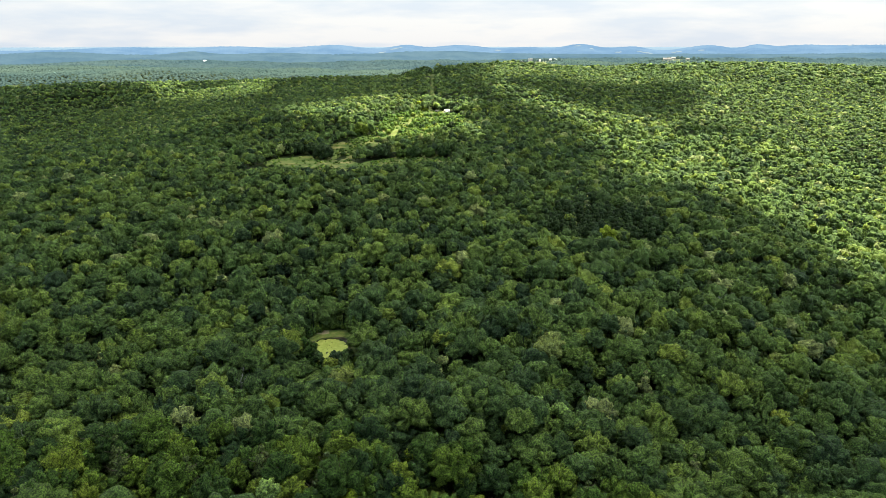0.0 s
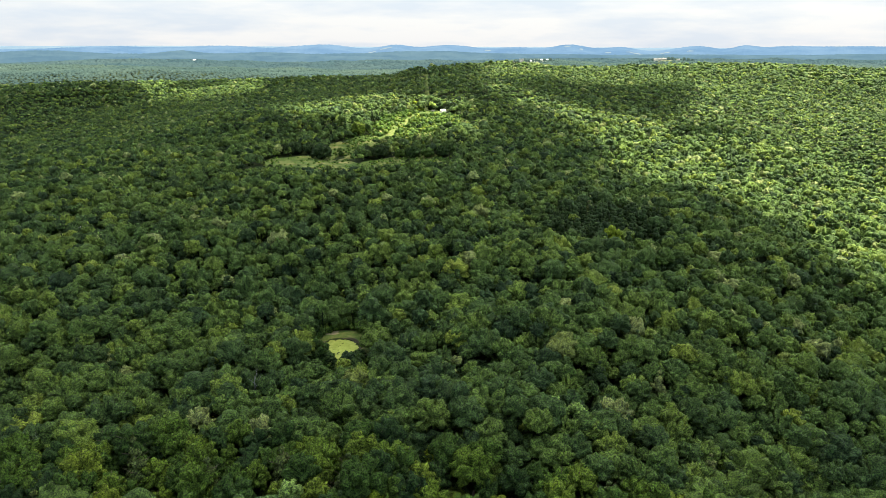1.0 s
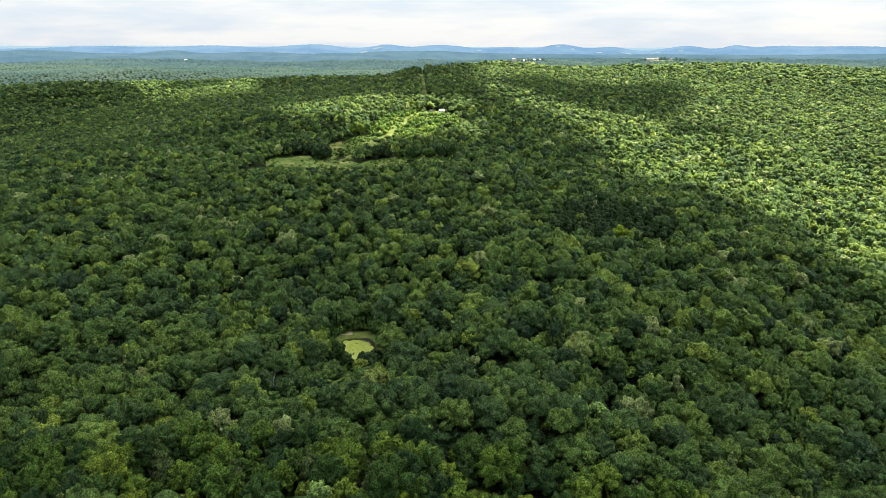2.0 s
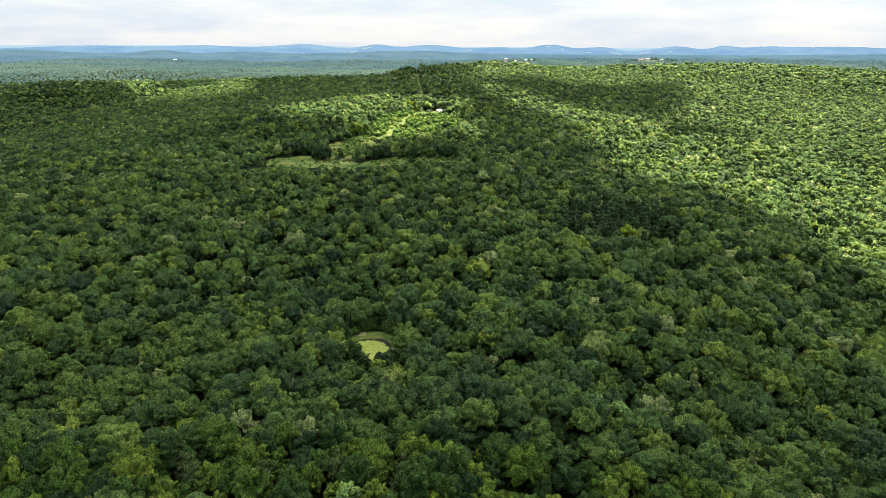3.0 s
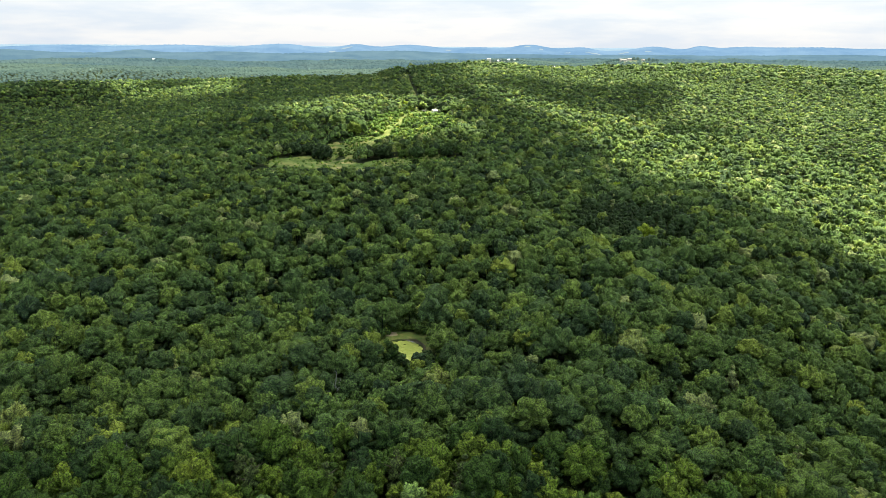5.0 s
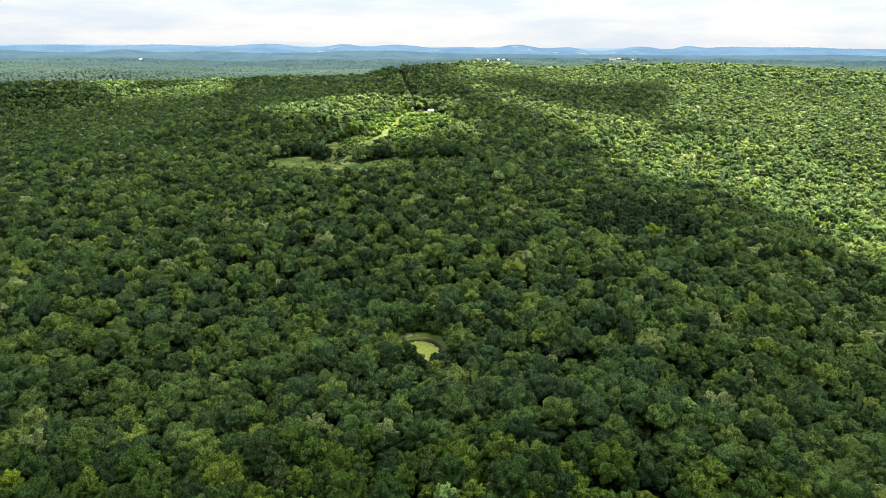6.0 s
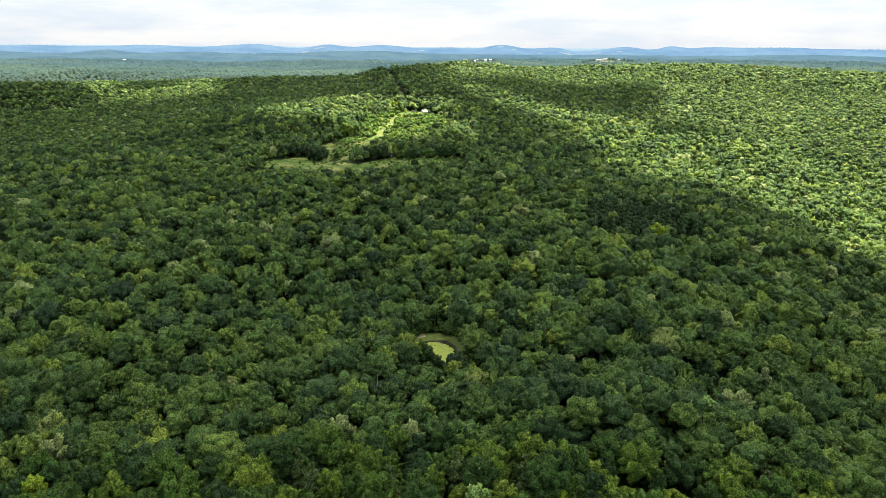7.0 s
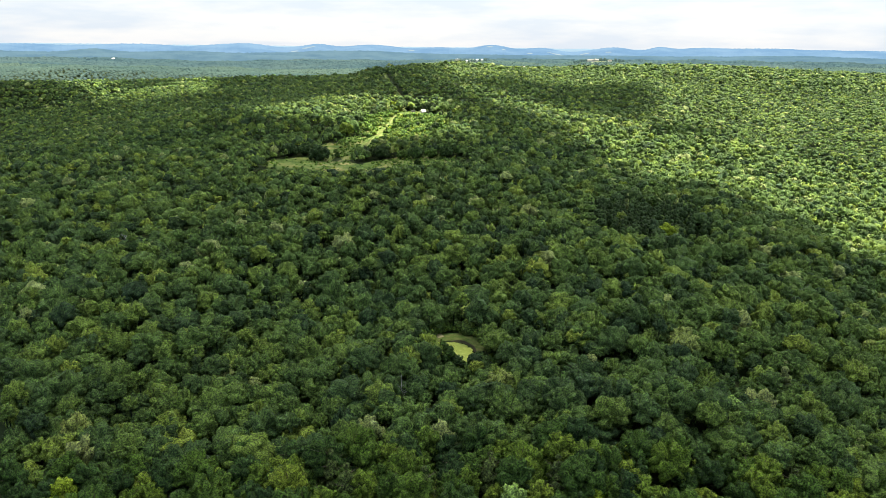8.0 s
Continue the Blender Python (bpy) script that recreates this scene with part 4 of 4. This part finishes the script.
# rows of trees by the far farms, wearing the woods' painted haze and glow
far_tree = stand(tree_kind(350, 13, 5.5, mat_hazed_woods, cells=6, leaves=30, size=0.3, lobes=9, label="haze-tinted tree in a row beside the far farm", group="trees by the far farms"), 70, 2548)
for k, (x, y) in enumerate([(80, 2551), (92, 2549), (101, 2556), (111, 2552), (38, 2560), (128, 2566), (146, 2575), (430, 2455), (441, 2448), (489, 2462), (500, 2458), (536, 2470), (548, 2466), (562, 2478), (576, 2472)]):
    t = copy_thing(far_tree, Matrix.Translation((x, y, float(land(x, y)))) @ Matrix.Rotation(k * 1.1, 4, 'Z'))
    t.scale = (0.8 + 0.06 * (k % 7),) * 3


# ---- distant hills ----
def hill_range(name, r, base, humps, rough, mat, label, depth=700, seed=1, fields=()):
    """A long range of hills on an arc: humps are (bearing, half width, height) in degrees and metres; fields are (bearing, width, row, share)."""
    th = np.radians(np.linspace(-48, 48, 1100))
    deg = np.degrees(th)
    rise = np.zeros_like(th)
    for b, wd, h in humps:
        rise = rise + h * np.exp(-((deg - b) / wd) ** 2)
    trees = np.random.default_rng(seed).uniform(0, 1, len(th)) ** 2
    rise = rise + rough * waves(th * 1000, th * 0, 60, seed) + rough * 0.4 * waves(th * 1000, th * 0, 14, seed + 1) + trees * 2.2
    crest = base + rise
    V = []
    for f, down in ((-1.0, -130), (-0.7, -75), (-0.4, -34), (-0.15, -9), (0, 0), (0.25, -40), (0.3, -160)):
        rr = r + f * depth + (rough * 14 * waves(th * 1000, th * 0 + f * 90, 55, seed + 2) if -0.9 < f < -0.1 else 0)
        sag = down + (rough * 2.5 * waves(th * 1000, th * 0 + f * 70, 40, seed + 3) if f < -0.1 else 0)
        V.append(np.stack([rr * np.sin(th), rr * np.cos(th), crest + sag], -1))
    V = np.stack(V)
    me = mesh_of(name, V.reshape(-1, 3), grid_faces(len(th), 7), mat)
    hills = tagged(new(name, me), label, "hills", kind="structure")
    for b, wd, row, share in fields:
        j = np.flatnonzero(np.abs(deg - b) < wd / 2)
        taper = np.sqrt(np.clip(1 - ((deg[j] - b) / (wd / 2)) ** 2, 0, 1))[:, None]
        k = int(row)
        mid, other = V[k, j] + (V[k + 1, j] - V[k, j]) * (row - k), V[k + 1, j] - V[k, j]
        toward = -mid / np.linalg.norm(mid, axis=1, keepdims=True) * 6 + (0, 0, 1.0)
        F = np.stack([mid + toward - other * share * taper, mid + toward + other * share * taper])
        tagged(new("backdrop_field", mesh_of("field", F.reshape(-1, 3), grid_faces(len(j), 2), mat_hazed_field)), "haze-tinted farm field on a distant hillside", "field", kind="structure")
    return hills


hill_range("backdrop_far_hills", 4850, 113, [(-24, 7, 3), (3, 30, 4)], 1.0, mat_hill_far, "haze-blue hills at the far horizon", 250, 3)
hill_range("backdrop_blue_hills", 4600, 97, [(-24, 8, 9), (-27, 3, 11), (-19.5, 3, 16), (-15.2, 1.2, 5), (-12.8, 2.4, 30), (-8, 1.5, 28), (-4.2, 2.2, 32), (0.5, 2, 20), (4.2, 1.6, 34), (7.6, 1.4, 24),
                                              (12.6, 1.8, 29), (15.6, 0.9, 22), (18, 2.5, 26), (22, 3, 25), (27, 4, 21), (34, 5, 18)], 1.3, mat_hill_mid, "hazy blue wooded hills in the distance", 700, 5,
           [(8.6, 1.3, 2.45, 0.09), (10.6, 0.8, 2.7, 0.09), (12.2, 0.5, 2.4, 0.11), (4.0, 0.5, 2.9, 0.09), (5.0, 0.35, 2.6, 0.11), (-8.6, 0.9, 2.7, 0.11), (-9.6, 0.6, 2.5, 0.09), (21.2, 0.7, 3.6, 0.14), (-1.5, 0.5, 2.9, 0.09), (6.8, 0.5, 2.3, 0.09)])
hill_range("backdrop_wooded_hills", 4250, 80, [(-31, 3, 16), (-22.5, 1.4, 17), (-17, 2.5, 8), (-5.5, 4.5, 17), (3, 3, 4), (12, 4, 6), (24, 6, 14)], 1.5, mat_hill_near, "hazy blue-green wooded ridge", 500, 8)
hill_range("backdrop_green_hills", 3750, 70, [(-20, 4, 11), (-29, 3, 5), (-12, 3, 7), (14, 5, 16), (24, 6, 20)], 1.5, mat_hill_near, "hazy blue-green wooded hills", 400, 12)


# ---- clouds ----
def build_cloud(outline, seed, high=650.0):
    """A flat-bottomed cumulus, a thin veil round a thicker heart, that drifts where its shadow falls within the outline on the ground."""
    r = np.random.default_rng(seed)
    p = np.array(outline, float)
    mid = p.mean(0)
    walk_round = np.concatenate([p + (np.roll(p, -1, 0) - p) * f for f in np.linspace(0, 1, 40, endpoint=False)]) - mid
    bearing, reach = np.arctan2(walk_round[:, 1], walk_round[:, 0]), np.hypot(walk_round[:, 0], walk_round[:, 1])
    order = np.argsort(bearing)
    n, rings = 180, 8
    a = np.arange(n) / n * math.tau - math.pi
    edge = np.interp(a, bearing[order], reach[order], period=math.tau)
    edge = np.mean([np.roll(edge, k) for k in (-1, 0, 1)], axis=0)
    fray = sum(np.sin(a * f + r.uniform(0, math.tau)) / f ** 0.6 for f in (5, 8, 13, 21, 34)) * min(26.0, 0.1 * edge.mean())
    V, Fc = [], []
    for inset in (-14.0, 4.0, 22.0):
        size = np.maximum(edge + fray - inset, 0.45 * edge)
        for side in (-0.25, 1.0):
            base = len(V)
            for i in range(rings + 1):
                f = i / rings
                px, py = f * size * np.cos(a), f * size * np.sin(a)
                puff = 34 * math.sqrt(max(1 - f * f, 0)) * (1 + 0.35 * waves(px, py, 60, seed + 7))
                V += list(np.stack([px, py, side * puff + inset * 0.3], -1))
            for i in range(rings):
                for j in range(n):
                    Fc.append((base + i * n + j, base + i * n + (j + 1) % n, base + (i + 1) * n + (j + 1) % n, base + (i + 1) * n + j))
    ob = tagged(new("cloud", mesh_of("cloud", V, Fc, mat_cloud)), "white flat-based cumulus cloud drifting over the forest", "cloud", "clouds over the ridge", "stuff")
    k = high / SUN_DIR.z
    ob.location = (mid[0] + SUN_DIR.x * k, mid[1] + SUN_DIR.y * k, high)


# where each cloud's shadow lies on the ground
CLOUDS = [
    [(500, -300), (430, 320), (250, 452), (276, 595), (252, 625), (205, 642), (150, 645), (128, 705), (124, 830), (20, 790), (-60, 845), (-110, 850), (-150, 875), (-190, 905), (-260, 905), (-420, 880), (-640, 880), (-700, 500), (-620, -300)],
    [(-220, 870), (-262, 930), (-288, 1006), (-372, 1290), (-443, 1380), (-541, 1352), (-613, 1410), (-690, 1500), (-800, 1620), (-1150, 1700), (-1200, 1000), (-720, 780), (-400, 790)],
    [(10, 690), (0, 840), (-21, 937), (-30, 1035), (-34, 1140), (6, 1077), (55, 1000), (103, 920), (130, 800)],
    [(-390, 1264), (-435, 1390), (-448, 1465), (-480, 1540), (-450, 1800), (-140, 1800), (-40, 1400), (-24, 1150), (-40, 1065), (-97, 1083), (-116, 1085), (-200, 1079), (-260, 1025), (-340, 1000)],
    [(-1010, 1640), (-830, 1600), (-790, 1660), (-880, 1900), (-1010, 2030), (-1238, 2062)],
    [(-10, 1188), (52, 1285), (138, 1254), (218, 1260), (304, 1335), (269, 1139), (230, 1011), (186, 1024), (125, 1056), (75, 1094), (14, 1121)],
    [(225, 991), (316, 1005), (310, 962), (223, 935)],
    [(-643, 1520), (-537, 1505), (-555, 1590), (-671, 1640)],
]
for i, c in enumerate(CLOUDS):
    build_cloud(c, 200 + i)
